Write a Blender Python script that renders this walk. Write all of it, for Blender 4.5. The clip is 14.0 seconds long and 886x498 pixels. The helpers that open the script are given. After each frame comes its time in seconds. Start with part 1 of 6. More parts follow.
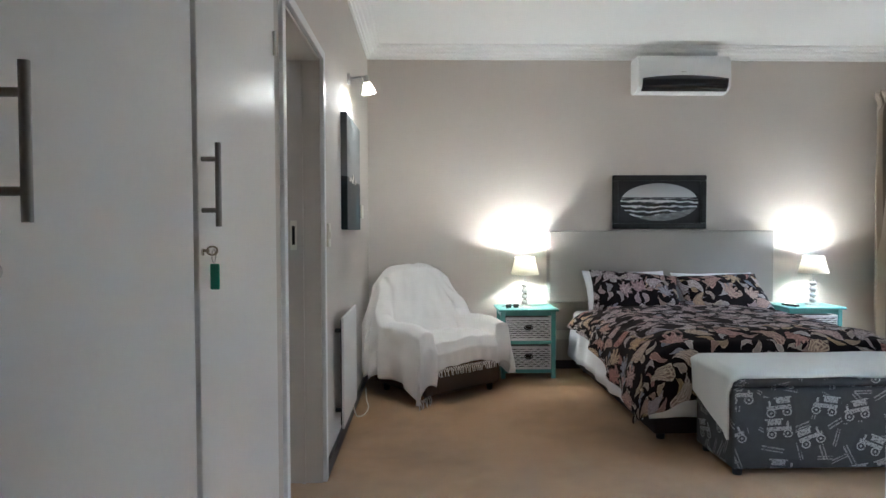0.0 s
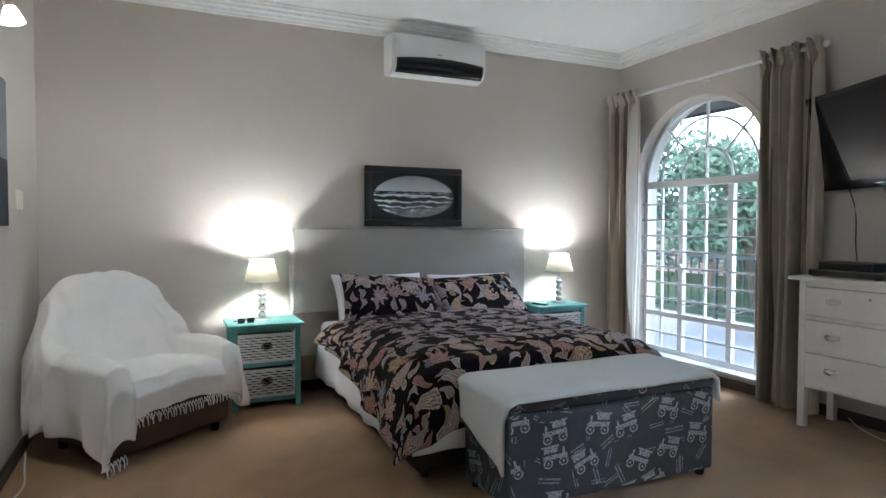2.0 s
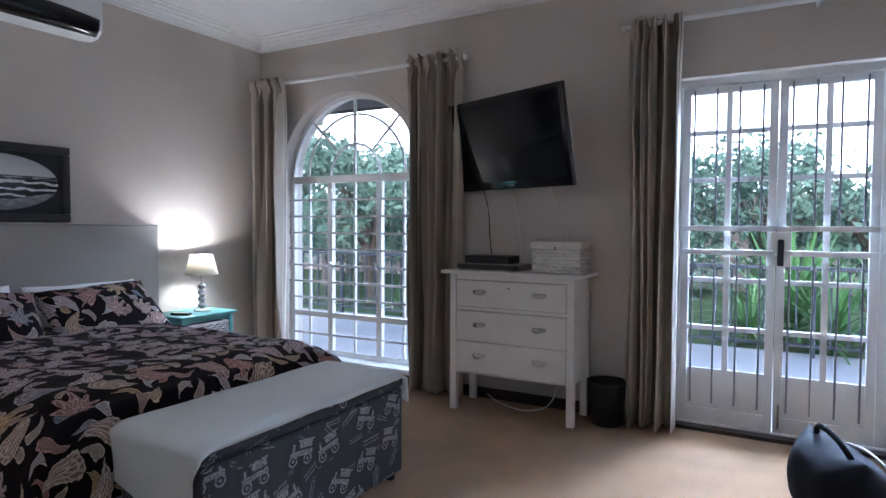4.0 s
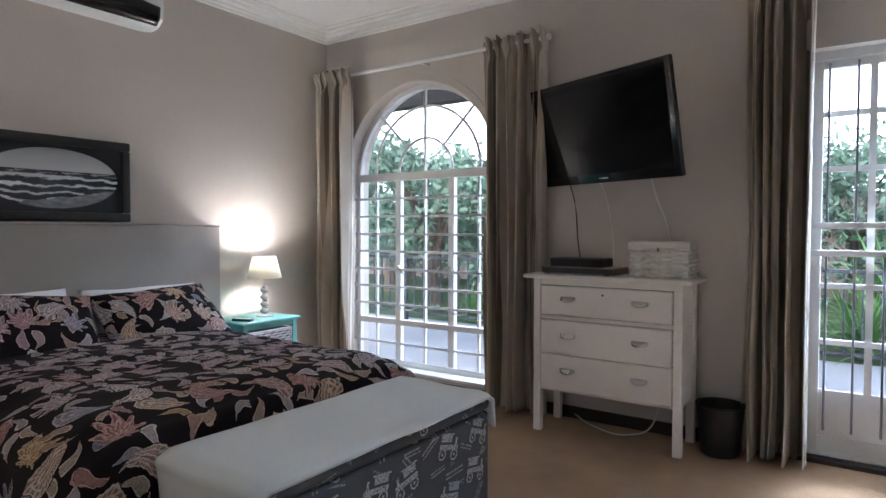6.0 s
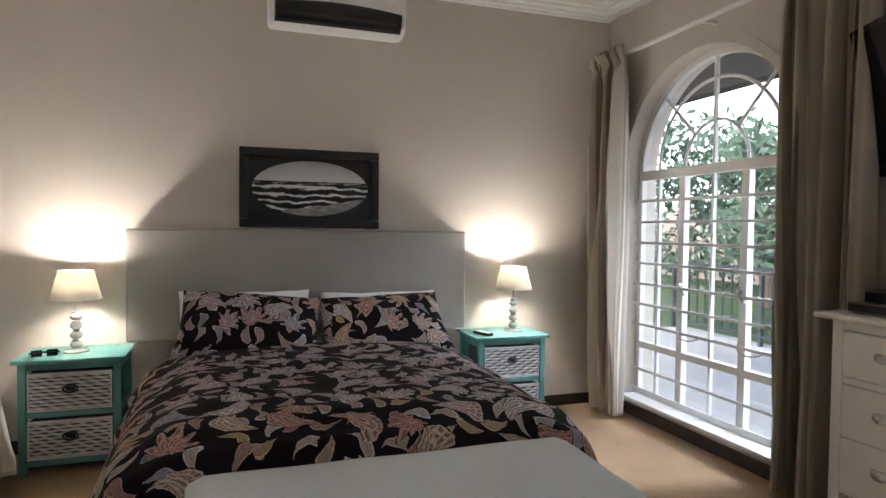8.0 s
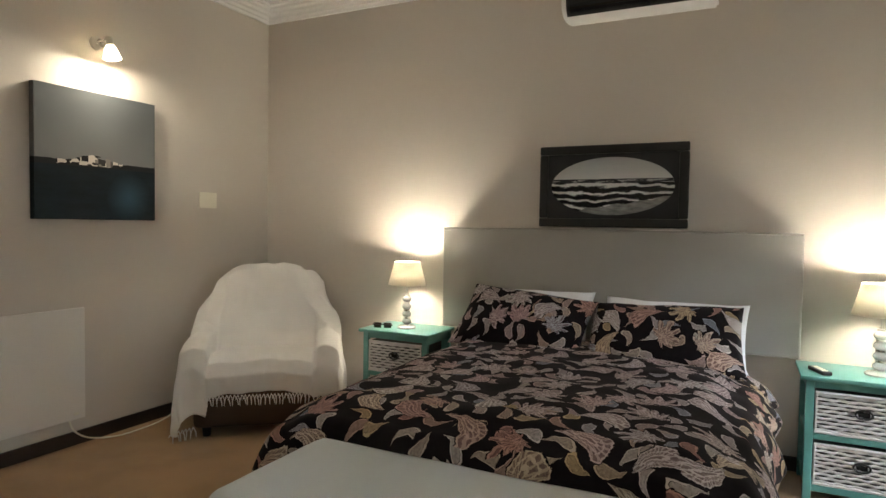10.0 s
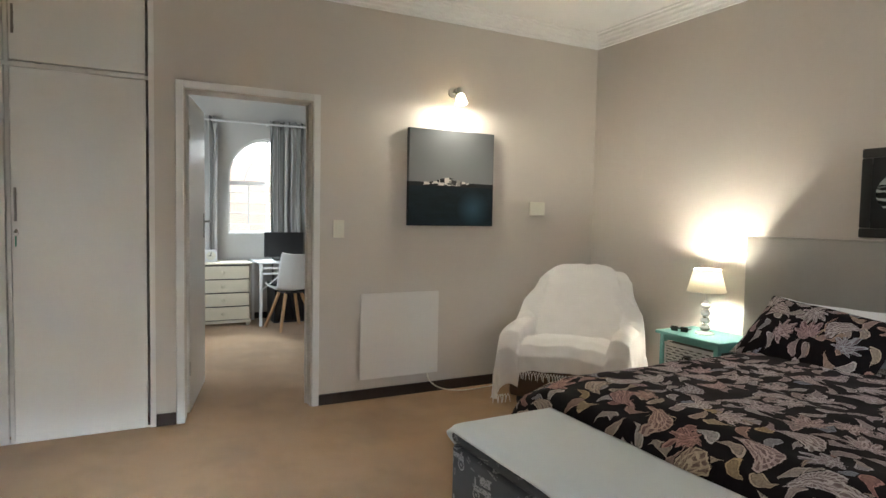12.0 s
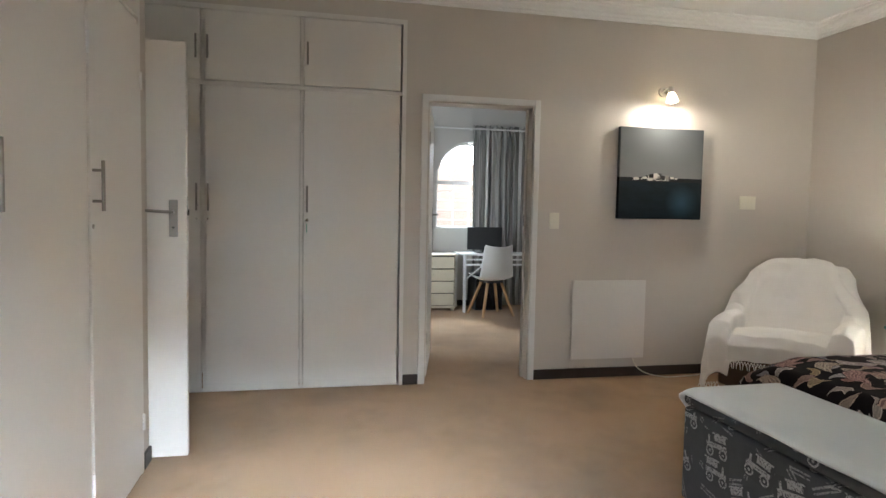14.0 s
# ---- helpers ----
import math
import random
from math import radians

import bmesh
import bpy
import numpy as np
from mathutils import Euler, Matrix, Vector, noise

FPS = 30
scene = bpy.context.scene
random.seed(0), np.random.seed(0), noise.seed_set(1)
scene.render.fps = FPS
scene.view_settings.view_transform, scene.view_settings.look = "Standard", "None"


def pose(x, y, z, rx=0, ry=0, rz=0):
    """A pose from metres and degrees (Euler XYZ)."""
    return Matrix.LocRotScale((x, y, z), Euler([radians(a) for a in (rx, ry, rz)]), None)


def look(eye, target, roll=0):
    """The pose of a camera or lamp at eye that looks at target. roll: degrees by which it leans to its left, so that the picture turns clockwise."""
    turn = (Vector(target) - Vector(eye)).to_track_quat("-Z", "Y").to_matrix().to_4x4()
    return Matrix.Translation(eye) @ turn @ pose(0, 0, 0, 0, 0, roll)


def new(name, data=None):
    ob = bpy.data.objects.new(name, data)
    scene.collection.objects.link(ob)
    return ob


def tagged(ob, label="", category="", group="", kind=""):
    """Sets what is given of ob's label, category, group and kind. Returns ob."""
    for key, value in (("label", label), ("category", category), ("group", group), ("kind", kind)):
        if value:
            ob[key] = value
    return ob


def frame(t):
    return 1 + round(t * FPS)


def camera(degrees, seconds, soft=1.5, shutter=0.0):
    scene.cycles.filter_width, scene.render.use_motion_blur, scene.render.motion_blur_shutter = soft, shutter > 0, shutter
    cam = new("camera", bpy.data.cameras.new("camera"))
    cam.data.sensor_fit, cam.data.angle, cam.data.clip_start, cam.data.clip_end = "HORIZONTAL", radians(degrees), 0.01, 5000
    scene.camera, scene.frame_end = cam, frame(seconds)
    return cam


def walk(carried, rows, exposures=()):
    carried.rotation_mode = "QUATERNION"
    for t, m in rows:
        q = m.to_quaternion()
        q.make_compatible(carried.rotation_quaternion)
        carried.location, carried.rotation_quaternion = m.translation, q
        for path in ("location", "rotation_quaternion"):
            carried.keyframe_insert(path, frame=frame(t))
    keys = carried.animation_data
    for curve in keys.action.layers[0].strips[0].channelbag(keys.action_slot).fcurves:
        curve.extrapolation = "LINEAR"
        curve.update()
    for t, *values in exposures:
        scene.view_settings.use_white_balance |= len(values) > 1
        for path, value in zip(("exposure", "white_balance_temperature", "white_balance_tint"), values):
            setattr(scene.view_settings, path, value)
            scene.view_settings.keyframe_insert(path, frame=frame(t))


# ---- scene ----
cam = camera(71.6, 14.0)
PATH = [
    (0, (0.499, 0.385, 1.219), (0.555, 2.383, 1.16), -0.2),
    (0.5, (0.581, 0.661, 1.233), (0.754, 2.652, 1.173), -0.2),
    (1, (0.645, 0.842, 1.212), (0.949, 2.818, 1.153), -0.0),
    (1.5, (0.66, 1.034, 1.214), (1.194, 2.96, 1.147), -0.2),
    (2, (0.706, 1.165, 1.228), (1.539, 2.982, 1.155), 0.1),
    (2.5, (0.725, 1.377, 1.215), (1.853, 3.028, 1.147), 0.2),
    (3, (0.764, 1.474, 1.21), (2.154, 2.91, 1.14), 0.1),
    (3.5, (0.723, 1.612, 1.225), (2.312, 2.826, 1.155), 0.1),
    (3.7, (0.7, 1.66, 1.225), (2.353, 2.784, 1.15), 0.2),
    (4.75, (0.79, 1.92, 1.215), (2.64, 2.68, 1.14), 0.1),
    (5.8, (0.926, 2.089, 1.209), (2.626, 3.139, 1.131), 0.1),
    (6, (0.995, 2.054, 1.185), (2.636, 3.196, 1.123), 0.1),
    (6.5, (1.25, 1.965, 1.205), (2.686, 3.355, 1.144), 0.2),
    (7, (1.603, 1.906, 1.239), (2.786, 3.517, 1.172), 0.4),
    (7.2, (1.715, 1.905, 1.238), (2.79, 3.592, 1.171), 0.45),
    (9.3, (2.825, 2.059, 1.221), (2.552, 4.039, 1.155), 0.7),
    (9.5, (2.952, 2.073, 1.222), (2.496, 4.02, 1.151), 0.7),
    (10, (3.253, 2.168, 1.229), (2.368, 3.959, 1.151), 0.9),
    (10.5, (3.485, 2.253, 1.237), (2.252, 3.825, 1.151), 1.0),
    (11, (3.664, 2.301, 1.254), (2.185, 3.644, 1.16), 1.0),
    (11.5, (3.865, 2.325, 1.286), (2.195, 3.421, 1.178), 1.0),
    (12, (4.021, 2.227, 1.308), (2.252, 3.153, 1.197), 1.1),
    (12.5, (4.138, 2.061, 1.318), (2.318, 2.881, 1.203), 1.3),
    (13, (4.247, 1.916, 1.298), (2.379, 2.621, 1.176), 1.3),
    (13.5, (4.302, 1.822, 1.277), (2.388, 2.389, 1.155), 1.3),
    (14, (4.338, 1.768, 1.25), (2.384, 2.181, 1.13), 1.1),
]
EXPOSURES = [(0, 1.72, 5400, 7), (1.5, 1.52, 5300, 6), (3, 1.36, 5250, 8), (3.7, 1.06, 5100, 15), (6, 1.28, 5600, 14), (7, 1.27, 5650, 15), (9.3, 0.95, 7000, 8), (10.5, 1.36, 6800, 7), (12, 1.58, 6400, 7), (14, 1.5, 6300, 9)]
walk(cam, [(t, look(eye, target, roll)) for t, eye, target, roll in PATH], EXPOSURES)

# ---- world, sun and large lights ----
world = bpy.data.worlds.new("world")
scene.world = world
world.use_nodes = True
wn = world.node_tree.nodes
sky = wn.new("ShaderNodeTexSky")
sky.sky_type = "NISHITA"
sky.sun_disc = False
sky.sun_elevation = radians(35)
sky.sun_rotation = radians(265)
sky.dust_density = 2.0
wn["Background"].inputs[1].default_value = 0.15
world.node_tree.links.new(sky.outputs[0], wn["Background"].inputs[0])
sun = new("sun", bpy.data.lights.new("sun", "SUN"))
sun.data.energy, sun.data.angle, sun.data.color = 2.0, radians(14), (1.0, 0.95, 0.88)
sun.matrix_world = look((0, 0, 0), (0.75, 0.25, -0.62))


def lamp(name, kind, m, energy, color, size=0.05, size_y=None, spread=180):
    d = bpy.data.lights.new(name, kind)
    d.energy, d.color = energy, color
    if kind == "AREA":
        d.shape, d.size, d.size_y = "RECTANGLE", size, size_y or size
        d.spread = radians(spread)
    else:
        d.shadow_soft_size = size
    ob = new(name, d)
    ob.matrix_world = m
    return ob


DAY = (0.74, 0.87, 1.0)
WARM = (1.0, 0.905, 0.77)
# area lamps added in place of skylight, hung above the camera's sight lines
lamp("patio_daylight_fill", "AREA", look((9.2, 1.55, 4.7), (1.5, 2.1, 0.6)), 300, DAY, 4.4, 1.9, 54)
lamp("study_daylight_fill", "AREA", look((-5.0, 3.82, 3.1), (-2.4, 3.6, 0.6)), 190, DAY, 1.4, 0.7)
# fill lamp added at a made-up opening, to brighten the study evenly
lamp("study_side_fill", "AREA", look((-1.95, 1.66, 1.5), (-2.0, 4.0, 1.2)), 9, DAY, 1.3, 1.1)


# ---- materials ----
def nodes_of(name):
    m = bpy.data.materials.new(name)
    m.use_nodes = True
    t = m.node_tree
    return m, t, t.nodes["Principled BSDF"]


def put(t, kind, **inputs):
    n = t.nodes.new(kind)
    for k, v in inputs.items():
        n.inputs[k].default_value = v
    return n


def maths(t, op, a, b=None, c=None, clamp=False):
    n = t.nodes.new("ShaderNodeMath")
    n.operation, n.use_clamp = op, clamp
    for i, v in enumerate((a, b, c)):
        if v is None:
            continue
        if isinstance(v, (int, float)):
            n.inputs[i].default_value = v
        else:
            t.links.new(v, n.inputs[i])
    return n.outputs[0]


def mix(t, fac, a, b):
    n = t.nodes.new("ShaderNodeMix")
    n.data_type = "RGBA"
    for i, v in ((0, fac), (6, a), (7, b)):
        if isinstance(v, (int, float, tuple)):
            n.inputs[i].default_value = v if not isinstance(v, tuple) else (*v[:3], 1)
        else:
            t.links.new(v, n.inputs[i])
    return n.outputs[2]


def coords(t, space="Object"):
    return t.nodes.new("ShaderNodeTexCoord").outputs[space]


def noisy(t, co, scale, detail=3.0, rough=0.55, stretch=None):
    n = put(t, "ShaderNodeTexNoise", Scale=scale, Detail=detail, Roughness=rough)
    if stretch:
        mp = t.nodes.new("ShaderNodeMapping")
        mp.inputs["Scale"].default_value = stretch
        t.links.new(co, mp.inputs[0])
        co = mp.outputs[0]
    t.links.new(co, n.inputs["Vector"])
    return n.outputs["Fac"]


def bump(t, bsdf, height, strength, dist=0.01):
    b = put(t, "ShaderNodeBump", Strength=strength, Distance=dist)
    t.links.new(height, b.inputs["Height"])
    t.links.new(b.outputs[0], bsdf.inputs["Normal"])


def surface(name, color, rough=0.6, metal=0.0, coarse=2.0, fine=60.0, vary=0.12, relief=0.15, depth=0.003, stretch=None, spec=0.5, sheen=0.0, patch=0.0):
    """Paint, cloth, wood or metal: a base colour varied at two scales, with a fine relief."""
    m, t, b = nodes_of(name)
    co = coords(t)
    big, small = noisy(t, co, coarse, 4, 0.6, stretch), noisy(t, co, fine, 3, 0.6, stretch)
    v = maths(t, "ADD", maths(t, "MULTIPLY", big, vary * 1.4), maths(t, "MULTIPLY", small, vary))
    v = maths(t, "ADD", v, 1.0 - vary * 1.2)
    if patch:
        r = put(t, "ShaderNodeMapRange")
        t.links.new(noisy(t, co, coarse * 0.6, 5, 0.7), r.inputs[0])
        r.inputs[1].default_value, r.inputs[2].default_value = 0.45, 0.7
        r.inputs[3].default_value, r.inputs[4].default_value = 1.0, 1.0 - patch
        v = maths(t, "MULTIPLY", v, r.outputs[0])
    c = t.nodes.new("ShaderNodeVectorMath")
    c.operation = "SCALE"
    c.inputs[0].default_value = color
    t.links.new(v, c.inputs["Scale"])
    t.links.new(c.outputs[0], b.inputs["Base Color"])
    t.links.new(maths(t, "ADD", maths(t, "MULTIPLY", big, 0.12), rough - 0.06, clamp=True), b.inputs["Roughness"])
    b.inputs["Metallic"].default_value = metal
    b.inputs["Specular IOR Level"].default_value = spec
    b.inputs["Sheen Weight"].default_value = sheen
    bump(t, b, small, relief, depth)
    return m


WALL = surface("greige_wall_paint", (0.565, 0.515, 0.462), 0.75, coarse=1.2, fine=220, vary=0.05, relief=0.25, depth=0.001, spec=0.25)
WHITE_CEIL = surface("white_ceiling_paint", (0.80, 0.80, 0.78), 0.85, coarse=1.0, fine=150, vary=0.03, relief=0.15, depth=0.001, spec=0.2)
GLOSS_WHITE = surface("white_gloss_paint", (0.70, 0.67, 0.63), 0.32, coarse=2.2, fine=50, vary=0.04, relief=0.12, depth=0.0015)
FRAME_WHITE = surface("white_enamel_steel", (0.72, 0.71, 0.69), 0.38, coarse=4, fine=90, vary=0.05, relief=0.1, depth=0.001)
JAMB = surface("taupe_jamb_paint", (0.54, 0.49, 0.43), 0.45, coarse=2, fine=80, vary=0.05, relief=0.1, depth=0.001)
SKIRT = surface("dark_stained_skirting", (0.024, 0.013, 0.010), 0.4, coarse=5, fine=60, vary=0.3, stretch=(1, 1, 8))
CARPET = surface("beige_carpet", (0.40, 0.245, 0.128), 0.95, coarse=1.3, fine=420, vary=0.2, relief=0.9, depth=0.006, spec=0.1, sheen=0.2, patch=0.42)
TEAL = surface("teal_painted_wood", (0.085, 0.245, 0.225), 0.45, coarse=9, fine=90, vary=0.14, relief=0.2, stretch=(1, 1, 0.3))
# basket core colour, darkened to paint the shade between strands
WICKER_DARK = surface("wicker_gap_shade", (0.05, 0.045, 0.045), 0.8, vary=0.3)
WICKER = surface("grey_white_wicker", (0.54, 0.52, 0.52), 0.7, coarse=25, fine=160, vary=0.35, relief=0.5, depth=0.002)
WICKER_WHITE = surface("white_painted_wicker", (0.72, 0.69, 0.64), 0.6, coarse=25, fine=160, vary=0.15, relief=0.4, depth=0.002)
DARK = surface("black_plastic", (0.008, 0.008, 0.0095), 0.45, coarse=6, fine=120, vary=0.2, relief=0.1, depth=0.0005)
GLOSS_BLACK = surface("black_gloss_plastic", (0.006, 0.006, 0.008), 0.12, coarse=5, fine=80, vary=0.1, relief=0.0)
SCREEN = surface("dark_screen_glass", (0.005, 0.005, 0.007), 0.10, coarse=3, fine=80, vary=0.1, relief=0.0, spec=0.25)
CHROME = surface("brushed_steel", (0.55, 0.53, 0.50), 0.28, metal=1.0, coarse=12, fine=200, vary=0.12, relief=0.1, depth=0.0005)
SATIN = surface("dull_satin_steel", (0.27, 0.25, 0.23), 0.36, metal=0.9, coarse=12, fine=200, vary=0.12, relief=0.1, depth=0.0005)
BRASS = surface("aged_metal", (0.30, 0.26, 0.20), 0.4, metal=1.0, coarse=12, fine=100, vary=0.2)
HEAD = surface("grey_headboard_cloth", (0.34, 0.32, 0.29), 0.9, coarse=3, fine=500, vary=0.08, relief=0.5, depth=0.0015, spec=0.2, sheen=0.2)
THROW = surface("off_white_woven_throw", (0.84, 0.81, 0.775), 0.95, coarse=6, fine=420, vary=0.07, relief=0.8, depth=0.003, spec=0.15, sheen=0.3)
BLANKET = surface("pale_grey_fleece", (0.67, 0.70, 0.69), 0.95, coarse=5, fine=380, vary=0.07, relief=0.8, depth=0.003, spec=0.15, sheen=0.4)
SHEET = surface("white_bed_linen", (0.76, 0.76, 0.78), 0.9, coarse=5, fine=300, vary=0.05, relief=0.3, depth=0.002, spec=0.2)
BROWN = surface("brown_upholstery", (0.075, 0.042, 0.024), 0.8, coarse=5, fine=350, vary=0.2, relief=0.6, depth=0.002)
BASE_BROWN = surface("dark_bed_base_cloth", (0.022, 0.017, 0.014), 0.85, coarse=5, fine=350, vary=0.2, relief=0.5, depth=0.002)
AC_WHITE = surface("white_plastic", (0.74, 0.74, 0.73), 0.35, coarse=3, fine=60, vary=0.02, relief=0.02)
PLATE = surface("cream_plastic", (0.72, 0.69, 0.58), 0.4, coarse=6, fine=60, vary=0.03, relief=0.03)
EBONY = surface("black_carved_frame", (0.009, 0.008, 0.0075), 0.45, coarse=20, fine=140, vary=0.4, relief=0.4, depth=0.002)
MAT_BOARD = surface("charcoal_mount_board", (0.016, 0.016, 0.018), 0.8, coarse=8, fine=200, vary=0.15)
BEECH = surface("pale_beech_wood", (0.42, 0.24, 0.11), 0.5, coarse=8, fine=40, vary=0.25, stretch=(6, 6, 0.6))
CREAM_WOOD = surface("cream_painted_pine", (0.66, 0.60, 0.47), 0.45, coarse=6, fine=70, vary=0.08)
DRESSER_WHITE = surface("worn_white_paint", (0.80, 0.765, 0.72), 0.5, coarse=7, fine=70, vary=0.10, relief=0.25)
GREEN_TAG = surface("green_plastic_tag", (0.02, 0.28, 0.16), 0.3, vary=0.1)
# near-black that paints shade into gaps and keyholes; also colours the latch
SOLE_DARK = surface("near_black_fill", (0.01, 0.009, 0.008), 0.9, vary=0.2)
IRON = surface("dark_iron_paint", (0.03, 0.035, 0.045), 0.5, coarse=9, fine=90, vary=0.2)
# one mid grey averages the gate bars' backlit dark and pale tones
GATE = surface("mid_grey_steel", (0.22, 0.23, 0.25), 0.45, coarse=9, fine=90, vary=0.2)
BAG = surface("black_nylon", (0.009, 0.010, 0.015), 0.85, spec=0.2, coarse=9, fine=300, vary=0.4, relief=0.5)


def glass(name, tint=(1, 1, 1), rough=0.0):
    m, t, b = nodes_of(name)
    b.inputs["Base Color"].default_value = (*tint, 1)
    b.inputs["Transmission Weight"].default_value = 1.0
    b.inputs["Roughness"].default_value = rough
    b.inputs["IOR"].default_value = 1.45
    return m


PANE = glass("window_glass", (0.96, 0.98, 0.98))
CRYSTAL = glass("clear_acrylic", (0.97, 0.97, 0.96), 0.12)
CRYSTAL.node_tree.nodes["Principled BSDF"].inputs["Transmission Weight"].default_value = 0.55


def shade_material(name, through_share):
    m, t, b = nodes_of(name)
    co = coords(t)
    b.inputs["Base Color"].default_value = (0.88, 0.84, 0.76, 1)
    b.inputs["Roughness"].default_value = 0.9
    tr = put(t, "ShaderNodeBsdfTranslucent", Color=(0.95, 0.90, 0.80, 1))
    mx = put(t, "ShaderNodeMixShader", Fac=through_share)
    t.links.new(b.outputs[0], mx.inputs[1])
    t.links.new(tr.outputs[0], mx.inputs[2])
    t.links.new(mx.outputs[0], t.nodes["Material Output"].inputs[0])
    bump(t, b, noisy(t, co, 400, 2), 0.3, 0.001)
    return m


SHADE = shade_material("cream_lampshade_cloth", 0.40)
FROST = shade_material("frosted_glass", 0.85)


def glow(name, color, strength):
    m, t, b = nodes_of(name)
    b.inputs["Emission Color"].default_value = (*color, 1)
    b.inputs["Emission Strength"].default_value = strength
    return m


BULB = glow("lit_bulb", (1, 0.90, 0.74), 40)


def cell_frame(t, uv, scale, seed, jitter=0.75):
    """Cells of a scattered pattern: place inside the cell turned by a chance angle, and a chance colour."""
    mp = t.nodes.new("ShaderNodeMapping")
    mp.inputs["Scale"].default_value = (scale, scale, 1)
    mp.inputs["Location"].default_value = (seed * 3.7, seed * 1.9, 0)
    t.links.new(uv, mp.inputs[0])
    v = t.nodes.new("ShaderNodeTexVoronoi")
    v.voronoi_dimensions = "2D"
    v.inputs["Scale"].default_value = 1.0
    v.inputs["Randomness"].default_value = jitter
    t.links.new(mp.outputs[0], v.inputs["Vector"])
    d = t.nodes.new("ShaderNodeVectorMath")
    d.operation = "SUBTRACT"
    t.links.new(mp.outputs[0], d.inputs[0])
    t.links.new(v.outputs["Position"], d.inputs[1])
    sep = t.nodes.new("ShaderNodeSeparateColor")
    t.links.new(v.outputs["Color"], sep.inputs[0])
    rot = t.nodes.new("ShaderNodeVectorRotate")
    rot.rotation_type = "Z_AXIS"
    t.links.new(d.outputs[0], rot.inputs["Vector"])
    t.links.new(maths(t, "MULTIPLY", sep.outputs[0], 6.283), rot.inputs["Angle"])
    xyz = t.nodes.new("ShaderNodeSeparateXYZ")
    t.links.new(rot.outputs[0], xyz.inputs[0])
    return xyz.outputs[0], xyz.outputs[1], sep.outputs[1], sep.outputs[2]


def ramp(t, fac, *stops):
    r = t.nodes.new("ShaderNodeValToRGB")
    while len(r.color_ramp.elements) < len(stops):
        r.color_ramp.elements.new(0.5)
    for e, (p, c) in zip(r.color_ramp.elements, stops):
        e.position, e.color = p, (*c, 1)
    t.links.new(fac, r.inputs[0])
    return r.outputs[0]


def band(t, v, lo, hi):
    return maths(t, "MULTIPLY", maths(t, "GREATER_THAN", v, lo), maths(t, "LESS_THAN", v, hi))


def teardrop(t, x, y, size, fat=0.36):
    """Under 1 inside a bent drop with a round head and a curled tail."""
    yy = maths(t, "DIVIDE", y, size)
    xx = maths(t, "DIVIDE", x, size)
    bent = maths(t, "SUBTRACT", xx, maths(t, "MULTIPLY", maths(t, "MULTIPLY", yy, yy), 0.42))
    wide = maths(t, "MAXIMUM", maths(t, "MULTIPLY", maths(t, "SUBTRACT", 1.05, yy), fat), 0.03)
    a = maths(t, "DIVIDE", bent, wide)
    return maths(t, "SQRT", maths(t, "ADD", maths(t, "MULTIPLY", a, a), maths(t, "POWER", maths(t, "ABSOLUTE", yy), 4.0)))


